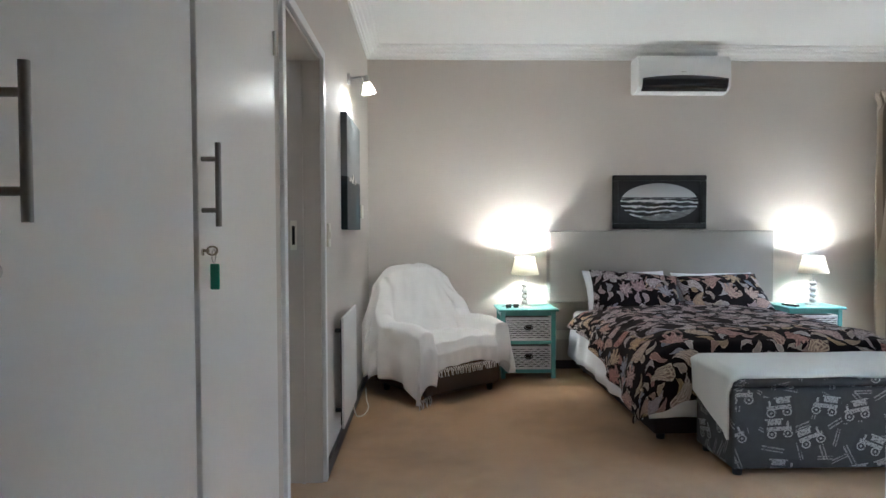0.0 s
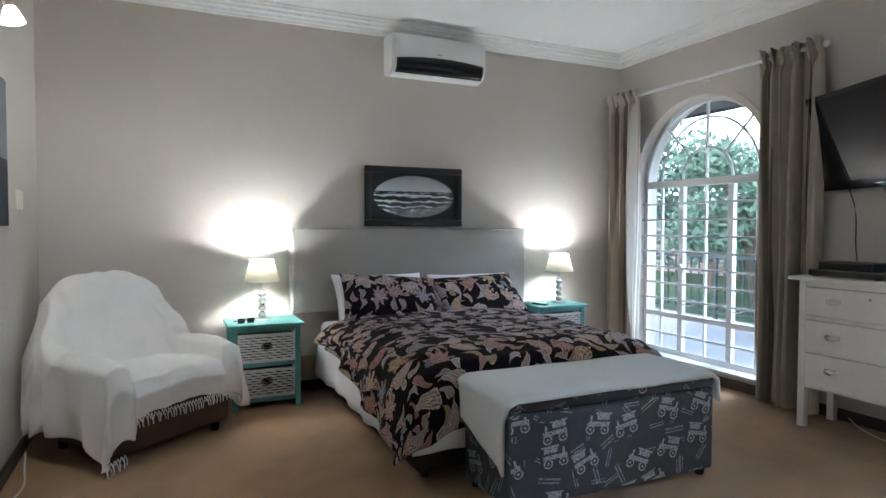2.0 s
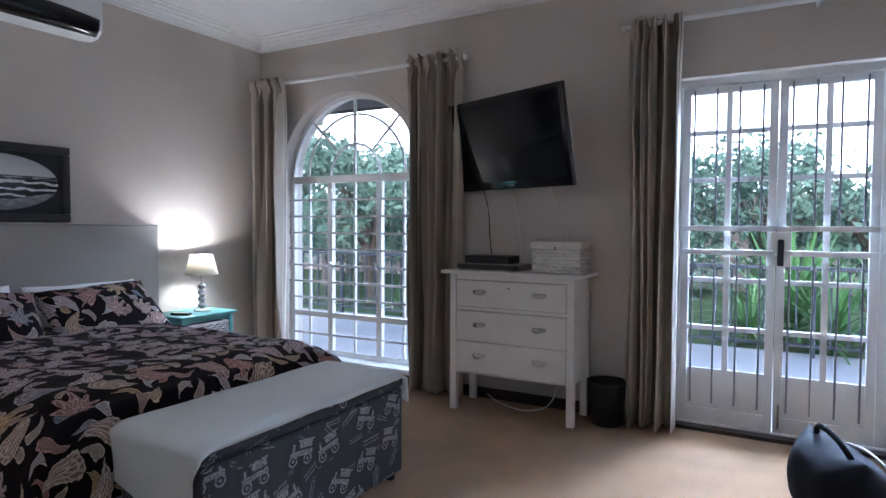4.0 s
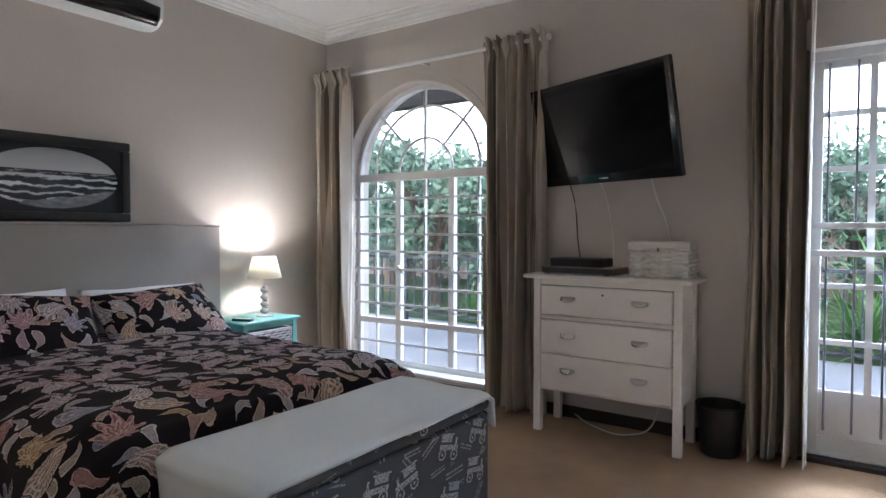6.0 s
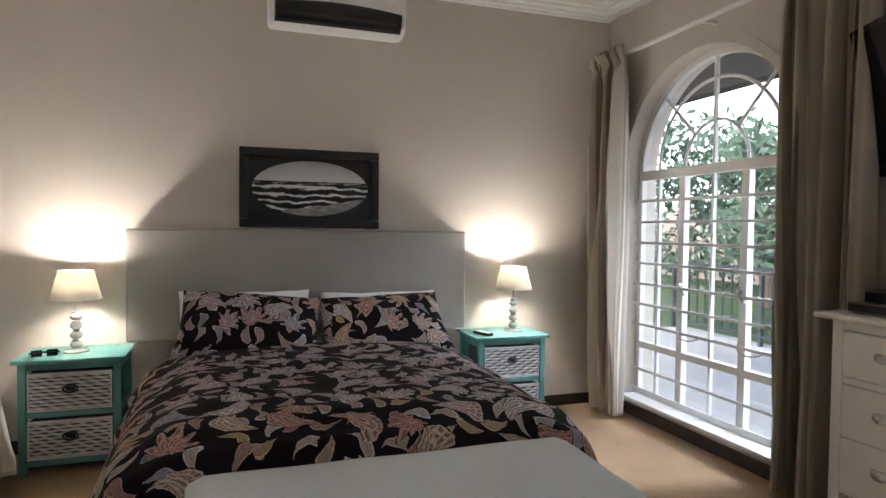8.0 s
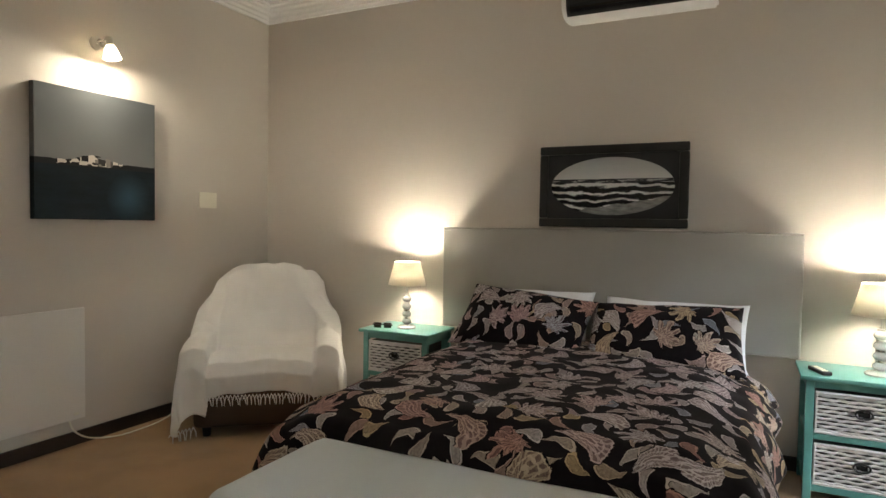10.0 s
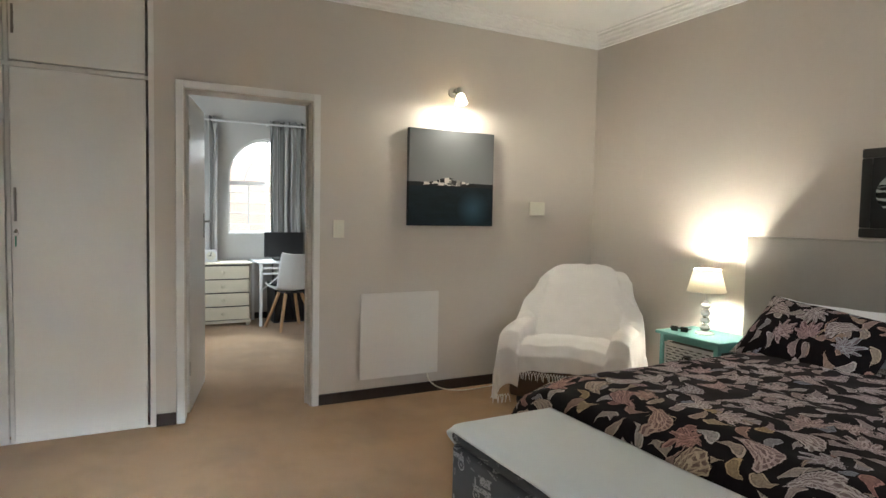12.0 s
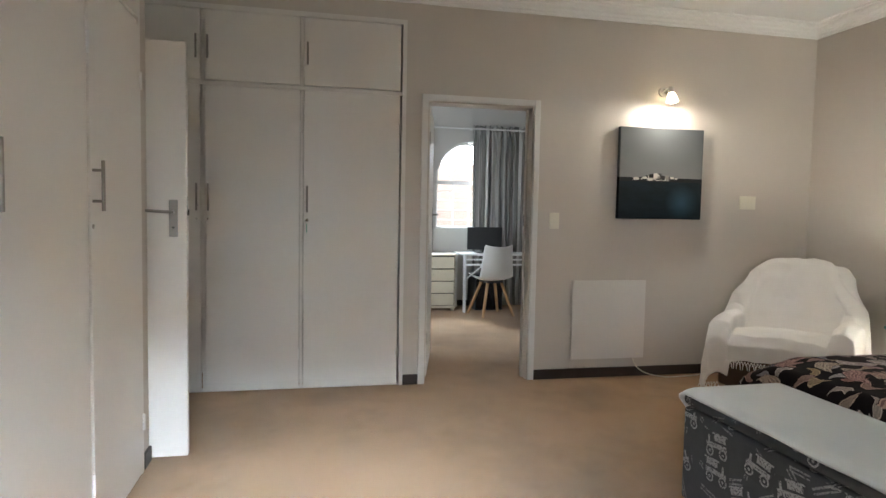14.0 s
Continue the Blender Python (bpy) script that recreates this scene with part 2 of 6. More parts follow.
def paisley():
    m, t, b = nodes_of("dark_paisley_cotton")
    raw = coords(t, "UV")
    wob = put(t, "ShaderNodeTexNoise", Scale=20.0, Detail=4.0)
    t.links.new(raw, wob.inputs["Vector"])
    add = t.nodes.new("ShaderNodeVectorMath")
    add.operation = "MULTIPLY_ADD"
    add.inputs[1].default_value = (0.036, 0.036, 0)
    t.links.new(wob.outputs["Color"], add.inputs[0])
    t.links.new(raw, add.inputs[2])
    uv = add.outputs[0]
    fine = noisy(t, uv, 120, 2)
    col = mix(t, noisy(t, uv, 30, 2), (0.007, 0.005, 0.006), (0.013, 0.009, 0.0105))
    plain = ((0.0, (0.50, 0.45, 0.45)), (0.30, (0.44, 0.35, 0.35)), (0.55, (0.54, 0.49, 0.47)), (0.74, (0.43, 0.29, 0.30)), (0.90, (0.48, 0.42, 0.39)), (1.0, (0.26, 0.27, 0.34)))
    rich = ((0.0, (0.52, 0.42, 0.34)), (0.25, (0.42, 0.22, 0.19)), (0.42, (0.56, 0.51, 0.49)), (0.7, (0.50, 0.36, 0.21)), (0.82, (0.52, 0.45, 0.44)), (1.0, (0.24, 0.27, 0.33)))
    # the cloth's foot and side borders carry the stronger colours
    place = t.nodes.new("ShaderNodeSeparateXYZ")
    t.links.new(raw, place.inputs[0])
    border = maths(t, "ADD", maths(t, "GREATER_THAN", place.outputs[1], 1.28), maths(t, "GREATER_THAN", maths(t, "ABSOLUTE", place.outputs[0]), 0.72), clamp=True)

    def tinted(fac):
        return mix(t, border, ramp(t, fac, *plain), ramp(t, fac, *rich))

    # large drops and fan flowers, one to a cell
    x, y, r1, r2 = cell_frame(t, uv, 5.7, 2, 0.5)
    tone = tinted(r2)
    drop = teardrop(t, x, y, 0.50)
    rad = maths(t, "SQRT", maths(t, "ADD", maths(t, "MULTIPLY", x, x), maths(t, "MULTIPLY", y, y)))
    ang = maths(t, "ARCTAN2", y, x)
    petal = maths(t, "ADD", 0.42, maths(t, "MULTIPLY", maths(t, "COSINE", maths(t, "MULTIPLY", ang, 11.0)), 0.13))
    petal = maths(t, "MAXIMUM", maths(t, "MULTIPLY", petal, maths(t, "ADD", 0.62, maths(t, "MULTIPLY", maths(t, "COSINE", ang), 0.55))), 0.05)
    fan = maths(t, "DIVIDE", rad, petal)
    is_fan = maths(t, "GREATER_THAN", r1, 0.62)
    d = maths(t, "ADD", maths(t, "MULTIPLY", fan, is_fan), maths(t, "MULTIPLY", drop, maths(t, "SUBTRACT", 1.0, is_fan)))
    d = maths(t, "ADD", d, maths(t, "MULTIPLY", maths(t, "SUBTRACT", fine, 0.5), 0.30))
    rings = maths(t, "ADD", maths(t, "ADD", band(t, d, 0.89, 1.0), band(t, d, 0.50, 0.60)), band(t, d, 0.12, 0.26), clamp=True)
    spokes = maths(t, "GREATER_THAN", maths(t, "ADD", maths(t, "SINE", maths(t, "MULTIPLY", ang, 23.0)), maths(t, "MULTIPLY", fine, 1.6)), 1.05)
    hatch = maths(t, "MULTIPLY", maths(t, "ADD", band(t, d, 0.60, 0.88), band(t, d, 0.26, 0.50)), spokes)
    col = mix(t, maths(t, "LESS_THAN", d, 1.0), col, mix(t, maths(t, "ADD", 0.40, maths(t, "MULTIPLY", fine, 0.65)), tone, (0.06, 0.022, 0.026)))
    col = mix(t, maths(t, "ADD", rings, maths(t, "MULTIPLY", hatch, 0.7), clamp=True), col, tone)
    # small drops in the gaps
    free = maths(t, "GREATER_THAN", d, 1.10)
    x, y, r1, r2 = cell_frame(t, uv, 10.6, 5, 0.5)
    d = teardrop(t, x, y, 0.56, 0.27)
    free = maths(t, "MULTIPLY", free, maths(t, "GREATER_THAN", r1, 0.08))
    small = maths(t, "ADD", band(t, d, 0.74, 1.0), maths(t, "MULTIPLY", band(t, d, 0.0, 0.70), maths(t, "ADD", 0.15, maths(t, "MULTIPLY", fine, 0.9))), clamp=True)
    col = mix(t, maths(t, "MULTIPLY", small, maths(t, "MULTIPLY", free, 0.9)), col, tinted(r2))
    t.links.new(col, b.inputs["Base Color"])
    b.inputs["Roughness"].default_value = 0.75
    b.inputs["Specular IOR Level"].default_value = 0.08
    bump(t, b, noisy(t, raw, 500, 2), 0.25, 0.001)
    return m


def wagons():
    m, t, b = nodes_of("slate_wagon_print_cotton")
    raw = coords(t, "UV")
    fine = noisy(t, raw, 130, 2)
    col = mix(t, noisy(t, raw, 25, 2), (0.030, 0.032, 0.036), (0.050, 0.052, 0.056))
    grey = mix(t, noisy(t, raw, 40, 2), (0.24, 0.24, 0.24), (0.46, 0.46, 0.45))
    # stray strokes
    for seed, sc in ((3, 7.0), (4, 9.0)):
        x, y, r1, r2 = cell_frame(t, raw, sc, seed)
        rods = maths(t, "MULTIPLY", maths(t, "LESS_THAN", maths(t, "ABSOLUTE", x), 0.40), maths(t, "ADD", band(t, y, 0.02, 0.07), band(t, y, -0.10, -0.04)))
        rods = maths(t, "MULTIPLY", rods, maths(t, "MULTIPLY", maths(t, "GREATER_THAN", fine, 0.44), maths(t, "GREATER_THAN", r1, 0.35)))
        col = mix(t, maths(t, "MULTIPLY", rods, 0.55), col, grey)
    # wagons: body, cab, roof, two wheels
    mp = t.nodes.new("ShaderNodeMapping")
    mp.inputs["Scale"].default_value = (5.0, 5.6, 1)
    t.links.new(raw, mp.inputs[0])
    v = t.nodes.new("ShaderNodeTexVoronoi")
    v.voronoi_dimensions = "2D"
    v.inputs["Scale"].default_value, v.inputs["Randomness"].default_value = 1.0, 0.55
    t.links.new(mp.outputs[0], v.inputs["Vector"])
    d = t.nodes.new("ShaderNodeVectorMath")
    d.operation = "SUBTRACT"
    t.links.new(mp.outputs[0], d.inputs[0])
    t.links.new(v.outputs["Position"], d.inputs[1])
    sep = t.nodes.new("ShaderNodeSeparateColor")
    t.links.new(v.outputs["Color"], sep.inputs[0])
    rot = t.nodes.new("ShaderNodeVectorRotate")
    rot.rotation_type = "Z_AXIS"
    t.links.new(d.outputs[0], rot.inputs["Vector"])
    t.links.new(maths(t, "MULTIPLY", maths(t, "SUBTRACT", sep.outputs[0], 0.5), 0.9), rot.inputs["Angle"])
    xyz = t.nodes.new("ShaderNodeSeparateXYZ")
    t.links.new(rot.outputs[0], xyz.inputs[0])
    x, y = xyz.outputs[0], xyz.outputs[1]
    flip = maths(t, "SUBTRACT", maths(t, "MULTIPLY", maths(t, "GREATER_THAN", sep.outputs[1], 0.5), 2.0), 1.0)
    x = maths(t, "MULTIPLY", x, flip)
    clear = maths(t, "MULTIPLY", band(t, x, -0.40, 0.40), band(t, y, -0.30, 0.30))
    col = mix(t, clear, col, (0.034, 0.036, 0.040))

    def rect(x0, x1, y0, y1):
        return maths(t, "MULTIPLY", band(t, x, x0, x1), band(t, y, y0, y1))

    ink = maths(t, "ADD", rect(-0.32, 0.30, -0.06, 0.05), rect(-0.30, 0.05, 0.10, 0.24))
    ink = maths(t, "ADD", ink, maths(t, "ADD", rect(-0.36, 0.10, 0.24, 0.28), rect(0.18, 0.24, 0.05, 0.20)))
    for cx in (-0.20, 0.20):
        dx = maths(t, "SUBTRACT", x, cx)
        dy = maths(t, "ADD", y, 0.15)
        r = maths(t, "SQRT", maths(t, "ADD", maths(t, "MULTIPLY", dx, dx), maths(t, "MULTIPLY", dy, dy)))
        ink = maths(t, "ADD", ink, maths(t, "ADD", band(t, r, 0.08, 0.12), band(t, r, 0.0, 0.035)))
    ink = maths(t, "MULTIPLY", maths(t, "MINIMUM", ink, 1.0), maths(t, "GREATER_THAN", fine, 0.43))
    col = mix(t, maths(t, "MULTIPLY", ink, 0.85), col, grey)
    t.links.new(col, b.inputs["Base Color"])
    b.inputs["Roughness"].default_value = 0.85
    bump(t, b, noisy(t, raw, 450, 2), 0.4, 0.001)
    return m


def striped_cloth(name, a, c, dark):
    """Curtain cloth with upright stripes of uneven width, by the cloth's own width."""
    m, t, b = nodes_of(name)
    uv = coords(t, "UV")
    xyz = t.nodes.new("ShaderNodeSeparateXYZ")
    t.links.new(uv, xyz.inputs[0])
    s = maths(t, "FRACT", maths(t, "MULTIPLY", xyz.outputs[0], 4.2))
    col = mix(t, maths(t, "GREATER_THAN", s, 0.42), a, c)
    col = mix(t, maths(t, "ADD", band(t, s, 0.60, 0.80), band(t, s, 0.04, 0.09), clamp=True), col, dark)
    col = mix(t, maths(t, "MULTIPLY", noisy(t, uv, 120, 3, 0.6, (8, 0.4, 1)), 0.3), col, tuple(q * 0.7 for q in a))
    t.links.new(col, b.inputs["Base Color"])
    b.inputs["Roughness"].default_value = 0.7
    b.inputs["Sheen Weight"].default_value = 0.2
    b.inputs["Specular IOR Level"].default_value = 0.3
    bump(t, b, noisy(t, uv, 500, 2), 0.3, 0.001)
    return m


DUVET = paisley()
WAGON = wagons()
CURTAIN = striped_cloth("striped_taupe_curtain_cloth", (0.55, 0.485, 0.40), (0.34, 0.285, 0.225), (0.13, 0.104, 0.082))
CURTAIN_GREY = striped_cloth("striped_grey_curtain_cloth", (0.48, 0.47, 0.45), (0.29, 0.28, 0.265), (0.13, 0.125, 0.115))


# ---- mesh helpers ----
def box(bm, x0, x1, y0, y1, z0, z1, bevel=0.0, seg=2):
    vs = [bm.verts.new((x, y, z)) for x in (x0, x1) for y in (y0, y1) for z in (z0, z1)]
    quads = ((0, 1, 3, 2), (4, 6, 7, 5), (0, 4, 5, 1), (2, 3, 7, 6), (0, 2, 6, 4), (1, 5, 7, 3))
    fs = [bm.faces.new([vs[i] for i in q]) for q in quads]
    if bevel:
        es = list({e for f in fs for e in f.edges})
        bmesh.ops.bevel(bm, geom=es, offset=bevel, segments=seg, affect="EDGES", profile=0.5)
    return bm


def boxes(*rows, bevel=0.0, seg=2):
    bm = bmesh.new()
    for r in rows:
        box(bm, *r, bevel=bevel, seg=seg)
    return bm


def turned(profile, steps=24, cap=True):
    """A lathe shape about z from (radius, height) pairs."""
    bm = bmesh.new()
    rings = [[bm.verts.new((r * math.cos(2 * math.pi * k / steps), r * math.sin(2 * math.pi * k / steps), z)) for k in range(steps)] for r, z in profile]
    for a, b in zip(rings, rings[1:]):
        for k in range(steps):
            bm.faces.new((a[k], a[(k + 1) % steps], b[(k + 1) % steps], b[k]))
    if cap:
        bm.faces.new(rings[0][::-1])
        bm.faces.new(rings[-1])
    return bm


def rod(bm, a, b, r, steps=10, r2=None):
    """A round bar from a to b."""
    a, b = Vector(a), Vector(b)
    q = (b - a).to_track_quat("Z", "Y").to_matrix()
    rings = []
    for p, rr in ((a, r), (b, r if r2 is None else r2)):
        rings.append([bm.verts.new(p + q @ Vector((rr * math.cos(2 * math.pi * k / steps), rr * math.sin(2 * math.pi * k / steps), 0))) for k in range(steps)])
    for k in range(steps):
        bm.faces.new((rings[0][k], rings[0][(k + 1) % steps], rings[1][(k + 1) % steps], rings[1][k]))
    bm.faces.new(rings[0][::-1])
    bm.faces.new(rings[1])
    return bm


def rods(*rows, steps=10):
    bm = bmesh.new()
    for r in rows:
        rod(bm, *r, steps=steps)
    return bm


def sweep(points, r, steps=8):
    """A tube along a smooth line through points."""
    pts = []
    P = [Vector(p) for p in points]
    for i in range(len(P) - 1):
        p0, p1, p2, p3 = P[max(i - 1, 0)], P[i], P[i + 1], P[min(i + 2, len(P) - 1)]
        for k in range(8):
            s = k / 8
            pts.append(0.5 * ((2 * p1) + (p2 - p0) * s + (2 * p0 - 5 * p1 + 4 * p2 - p3) * s * s + (3 * p1 - p0 - 3 * p2 + p3) * s**3))
    pts.append(P[-1])
    bm = bmesh.new()
    rings = []
    for i, p in enumerate(pts):
        d = (pts[min(i + 1, len(pts) - 1)] - pts[max(i - 1, 0)]).normalized()
        q = d.to_track_quat("Z", "Y").to_matrix()
        rings.append([bm.verts.new(p + q @ Vector((r * math.cos(2 * math.pi * k / steps), r * math.sin(2 * math.pi * k / steps), 0))) for k in range(steps)])
    for a, b in zip(rings, rings[1:]):
        for k in range(steps):
            bm.faces.new((a[k], a[(k + 1) % steps], b[(k + 1) % steps], b[k]))
    return bm


def sheet(nu, nv, fn, uvfn=None, wrap=False):
    """A grid of nu x nv quads; fn(u, v) gives places for u, v in 0..1, uvfn the cloth's own metres."""
    bm = bmesh.new()
    layer = bm.loops.layers.uv.new("UVMap")
    grid = [[bm.verts.new(fn(i / nu, j / nv)) for j in range(nv + 1)] for i in range(nu + 1)]
    for i in range(nu):
        for j in range(nv):
            ids = ((i, j), (i + 1, j), (i + 1, j + 1), (i, j + 1))
            f = bm.faces.new([grid[a][b] for a, b in ids])
            f.smooth = True
            for lp, (a, b) in zip(f.loops, ids):
                lp[layer].uv = uvfn(a / nu, b / nv) if uvfn else (a / nu, b / nv)
    return bm


def box_uv(bm):
    """Lays the cloth's metres on by the way each face looks."""
    layer = bm.loops.layers.uv.verify()
    bm.normal_update()
    for f in bm.faces:
        n = f.normal
        for lp in f.loops:
            x, y, z = lp.vert.co
            if abs(n.z) > 0.6:
                lp[layer].uv = (x, y)
            elif abs(n.y) > abs(n.x):
                lp[layer].uv = (x, z + 7)
            else:
                lp[layer].uv = (y + 11, z + 7)
    return bm


def mesh_of(name, bm, material, smooth=None):
    bmesh.ops.recalc_face_normals(bm, faces=bm.faces[:])
    me = bpy.data.meshes.new(name)
    if smooth is not None:
        for f in bm.faces:
            f.smooth = True
        for e in bm.edges:
            if len(e.link_faces) == 2 and e.calc_face_angle(0) > radians(smooth):
                e.smooth = False
    bm.to_mesh(me)
    bm.free()
    me.materials.append(material)
    return me


def part(name, bm, material, parent, label="", smooth=None, m=None):
    ob = new(name, mesh_of(name, bm, material, smooth))
    ob.parent = parent
    if m is not None:
        ob.matrix_basis = m
    return tagged(ob, label)


def thing(name, m, label, category, group="", kind=""):
    ob = new(name)
    ob.empty_display_size = 0.1
    ob.matrix_basis = m
    return tagged(ob, label, category, group, kind)


def solo(name, bm, material, label, category, group="", kind="", smooth=None, m=None):
    ob = new(name, mesh_of(name, bm, material, smooth))
    if m is not None:
        ob.matrix_basis = m
    return tagged(ob, label, category, group, kind)


def structure(name, bm, material, label, smooth=None):
    return tagged(new(name, mesh_of(name, bm, material, smooth)), label, name.split("_")[0], "", "structure")


def thick(ob, t):
    md = ob.modifiers.new("thickness", "SOLIDIFY")
    md.thickness, md.offset = t, 0
    return ob


# ---- the rooms ----
XE, YN, ZC = 4.63, 5.75, 2.80          # east wall, north wall, ceiling
YS, YW = 0.30, 0.98                    # south wall, front of the south cupboards
FAR = -3.65                            # study's far wall


def wall_x(bm, x0, x1, cols):
    """A wall that runs along y, of columns (ya, yb, [(za low, zb low, za high, zb high), ...])."""
    for ya, yb, solids in cols:
        for la, lb, ha, hb in solids:
            v = [bm.verts.new(p) for p in ((x0, ya, la), (x1, ya, la), (x1, yb, lb), (x0, yb, lb), (x0, ya, ha), (x1, ya, ha), (x1, yb, hb), (x0, yb, hb))]
            for q in ((0, 1, 2, 3), (4, 7, 6, 5), (0, 4, 5, 1), (1, 5, 6, 2), (2, 6, 7, 3), (3, 7, 4, 0)):
                bm.faces.new([v[i] for i in q])
    bmesh.ops.remove_doubles(bm, verts=bm.verts[:], dist=0.0004)
    seen = {}
    for f in bm.faces:
        seen.setdefault(frozenset(v.index if v.index >= 0 else id(v) for v in f.verts), []).append(f)
    bmesh.ops.delete(bm, geom=[f for fs in seen.values() if len(fs) > 1 for f in fs], context="FACES_ONLY")
    return bm


def arch_cols(yc, r, sill, spring, top, steps=28):
    ys = [yc - r * math.cos(math.pi * k / steps) for k in range(steps + 1)]
    zs = [spring + r * math.sin(math.pi * k / steps) for k in range(steps + 1)]
    return [(a, b, [(0, 0, sill, sill), (za, zb, top, top)]) for a, b, za, zb in zip(ys, ys[1:], zs, zs[1:])]


def full(a, b, z0=0.0, z1=ZC):
    return (a, b, [(z0, z0, z1, z1)])


WIN_Y, WIN_R, WIN_SILL, WIN_SPRING = 4.83, 0.68, 0.10, 1.60
PAT_A, PAT_B, PAT_H = 0.82, 2.35, 2.10
bm = bmesh.new()
wall_x(bm, XE, XE + 0.24, [full(YS - 0.15, PAT_A), full(PAT_A, PAT_B, PAT_H), full(PAT_B, WIN_Y - WIN_R), *arch_cols(WIN_Y, WIN_R, WIN_SILL, WIN_SPRING, ZC), full(WIN_Y + WIN_R, YN + 0.2)])
structure("wall_east", bm, WALL, "greige painted wall with an arched window and patio doors")
DOOR_A, DOOR_B, DOOR_H = 2.555, 3.355, 2.04
bm = bmesh.new()
wall_x(bm, -0.15, 0.0, [full(YS - 0.15, 0.44), full(0.44, 2.40, 2.58), full(2.40, DOOR_A), full(DOOR_A, DOOR_B, DOOR_H), full(DOOR_B, YN + 0.2)])
structure("wall_west", bm, WALL, "greige painted wall with a doorway to a study")
structure("wall_north", boxes((0, XE, YN, YN + 0.2, 0, ZC)), WALL, "greige painted wall behind the bed")
bm = boxes((0, 0.2, YS - 0.15, YS, 0, ZC), (0.2, 1.08, YS - 0.15, YS, 2.06, ZC), (1.08, XE, YS - 0.15, YS, 0, ZC))
structure("wall_south", bm, WALL, "greige painted wall with the entrance")
structure("wall_stub", boxes((1.14, 1.262, YS, YW, 0, ZC)), WALL, "short greige painted wall end beside the cupboards")
bm = boxes((-0.1, 1.3, -1.2, -1.1, 0, ZC), (-0.1, 0.0, -1.1, YS - 0.15, 0, ZC), (1.3, 1.4, -1.2, YS - 0.15, 0, ZC))
structure("wall_hall", bm, WALL, "plain greige hallway wall")
structure("floor", boxes((FAR - 0.2, XE + 0.02, -1.2, YN + 0.2, -0.12, 0.0)), CARPET, "beige wall-to-wall carpet with worn patches")
structure("ceiling", boxes((-0.15, XE + 0.24, -1.2, YN + 0.2, ZC, ZC + 0.1)), WHITE_CEIL, "plain white ceiling")

# cornice: a stepped moulding round the room, mitred in the corners
CORN = ((0.0, -0.10), (0.018, -0.10), (0.020, -0.082), (0.034, -0.078), (0.038, -0.060), (0.058, -0.050), (0.062, -0.034), (0.088, -0.026), (0.092, -0.012), (0.118, -0.010), (0.120, 0.0))


def cornice_ring(x0, x1, y0, y1):
    bm = bmesh.new()
    loops = []
    for out, up in CORN:
        loops.append([bm.verts.new(p) for p in ((x0 + out, y0 + out, ZC + up), (x1 - out, y0 + out, ZC + up), (x1 - out, y1 - out, ZC + up), (x0 + out, y1 - out, ZC + up))])
    for a, b in zip(loops, loops[1:]):
        for k in range(4):
            bm.faces.new((a[k], a[(k + 1) % 4], b[(k + 1) % 4], b[k]))
    return bm


structure("cornice", cornice_ring(0.0, XE, YS, YN), WHITE_CEIL, "white stepped plaster cornice")

# skirting: one board a stretch of wall, with a rounded top
def skirting(name, x0, x1, y0, y1):
    structure(name, boxes((x0, x1, y0, y1, 0.0, 0.075), bevel=0.004), SKIRT, "dark stained wooden skirting board")


skirting("baseboard_west_a", 0.0, 0.016, 3.398, YN)
skirting("baseboard_west_b", 0.0, 0.016, 2.402, 2.512)
skirting("baseboard_north", 0.017, XE - 0.017, YN - 0.016, YN)
skirting("baseboard_east_a", XE - 0.016, XE, WIN_Y + WIN_R, YN)
skirting("baseboard_east_b", XE - 0.016, XE, PAT_B + 0.02, WIN_Y + WIN_R - 0.002)
skirting("baseboard_stub", 1.142, 1.262, YW, YW + 0.014)

# doorway: pressed steel frame and painted lining
d1 = thing("door_frame", pose(0, 0, 0), "white pressed steel door frame with a taupe lining", "door frame", "", "structure")
part("architrave", boxes((-0.004, 0.016, DOOR_A - 0.042, DOOR_A + 0.004, 0, DOOR_H + 0.042), (-0.004, 0.016, DOOR_B - 0.004, DOOR_B + 0.042, 0, DOOR_H + 0.042), (-0.004, 0.0155, DOOR_A + 0.004, DOOR_B - 0.004, DOOR_H - 0.002, DOOR_H + 0.042), bevel=0.004), FRAME_WHITE, d1)
part("lining", boxes((-0.16, -0.005, DOOR_B - 0.012, DOOR_B + 0.001, 0, DOOR_H), (-0.16, -0.005, DOOR_A - 0.001, DOOR_A + 0.012, 0, DOOR_H), (-0.16, -0.005, DOOR_A + 0.013, DOOR_B - 0.013, DOOR_H - 0.012, DOOR_H + 0.001)), JAMB, d1)
part("door_stop", boxes((-0.10, -0.085, DOOR_B - 0.026, DOOR_B - 0.013, 0, DOOR_H - 0.014), (-0.10, -0.085, DOOR_A + 0.013, DOOR_A + 0.026, 0, DOOR_H - 0.014)), JAMB, d1)
keep = part("strike_plate", boxes((-0.148, -0.118, DOOR_B - 0.0145, DOOR_B - 0.0115, 1.13, 1.27), bevel=0.001), PLATE, d1, "pale worn strike plate")
part("latch_hole", boxes((-0.140, -0.126, DOOR_B - 0.0165, DOOR_B - 0.0143, 1.155, 1.245)), SOLE_DARK, keep)


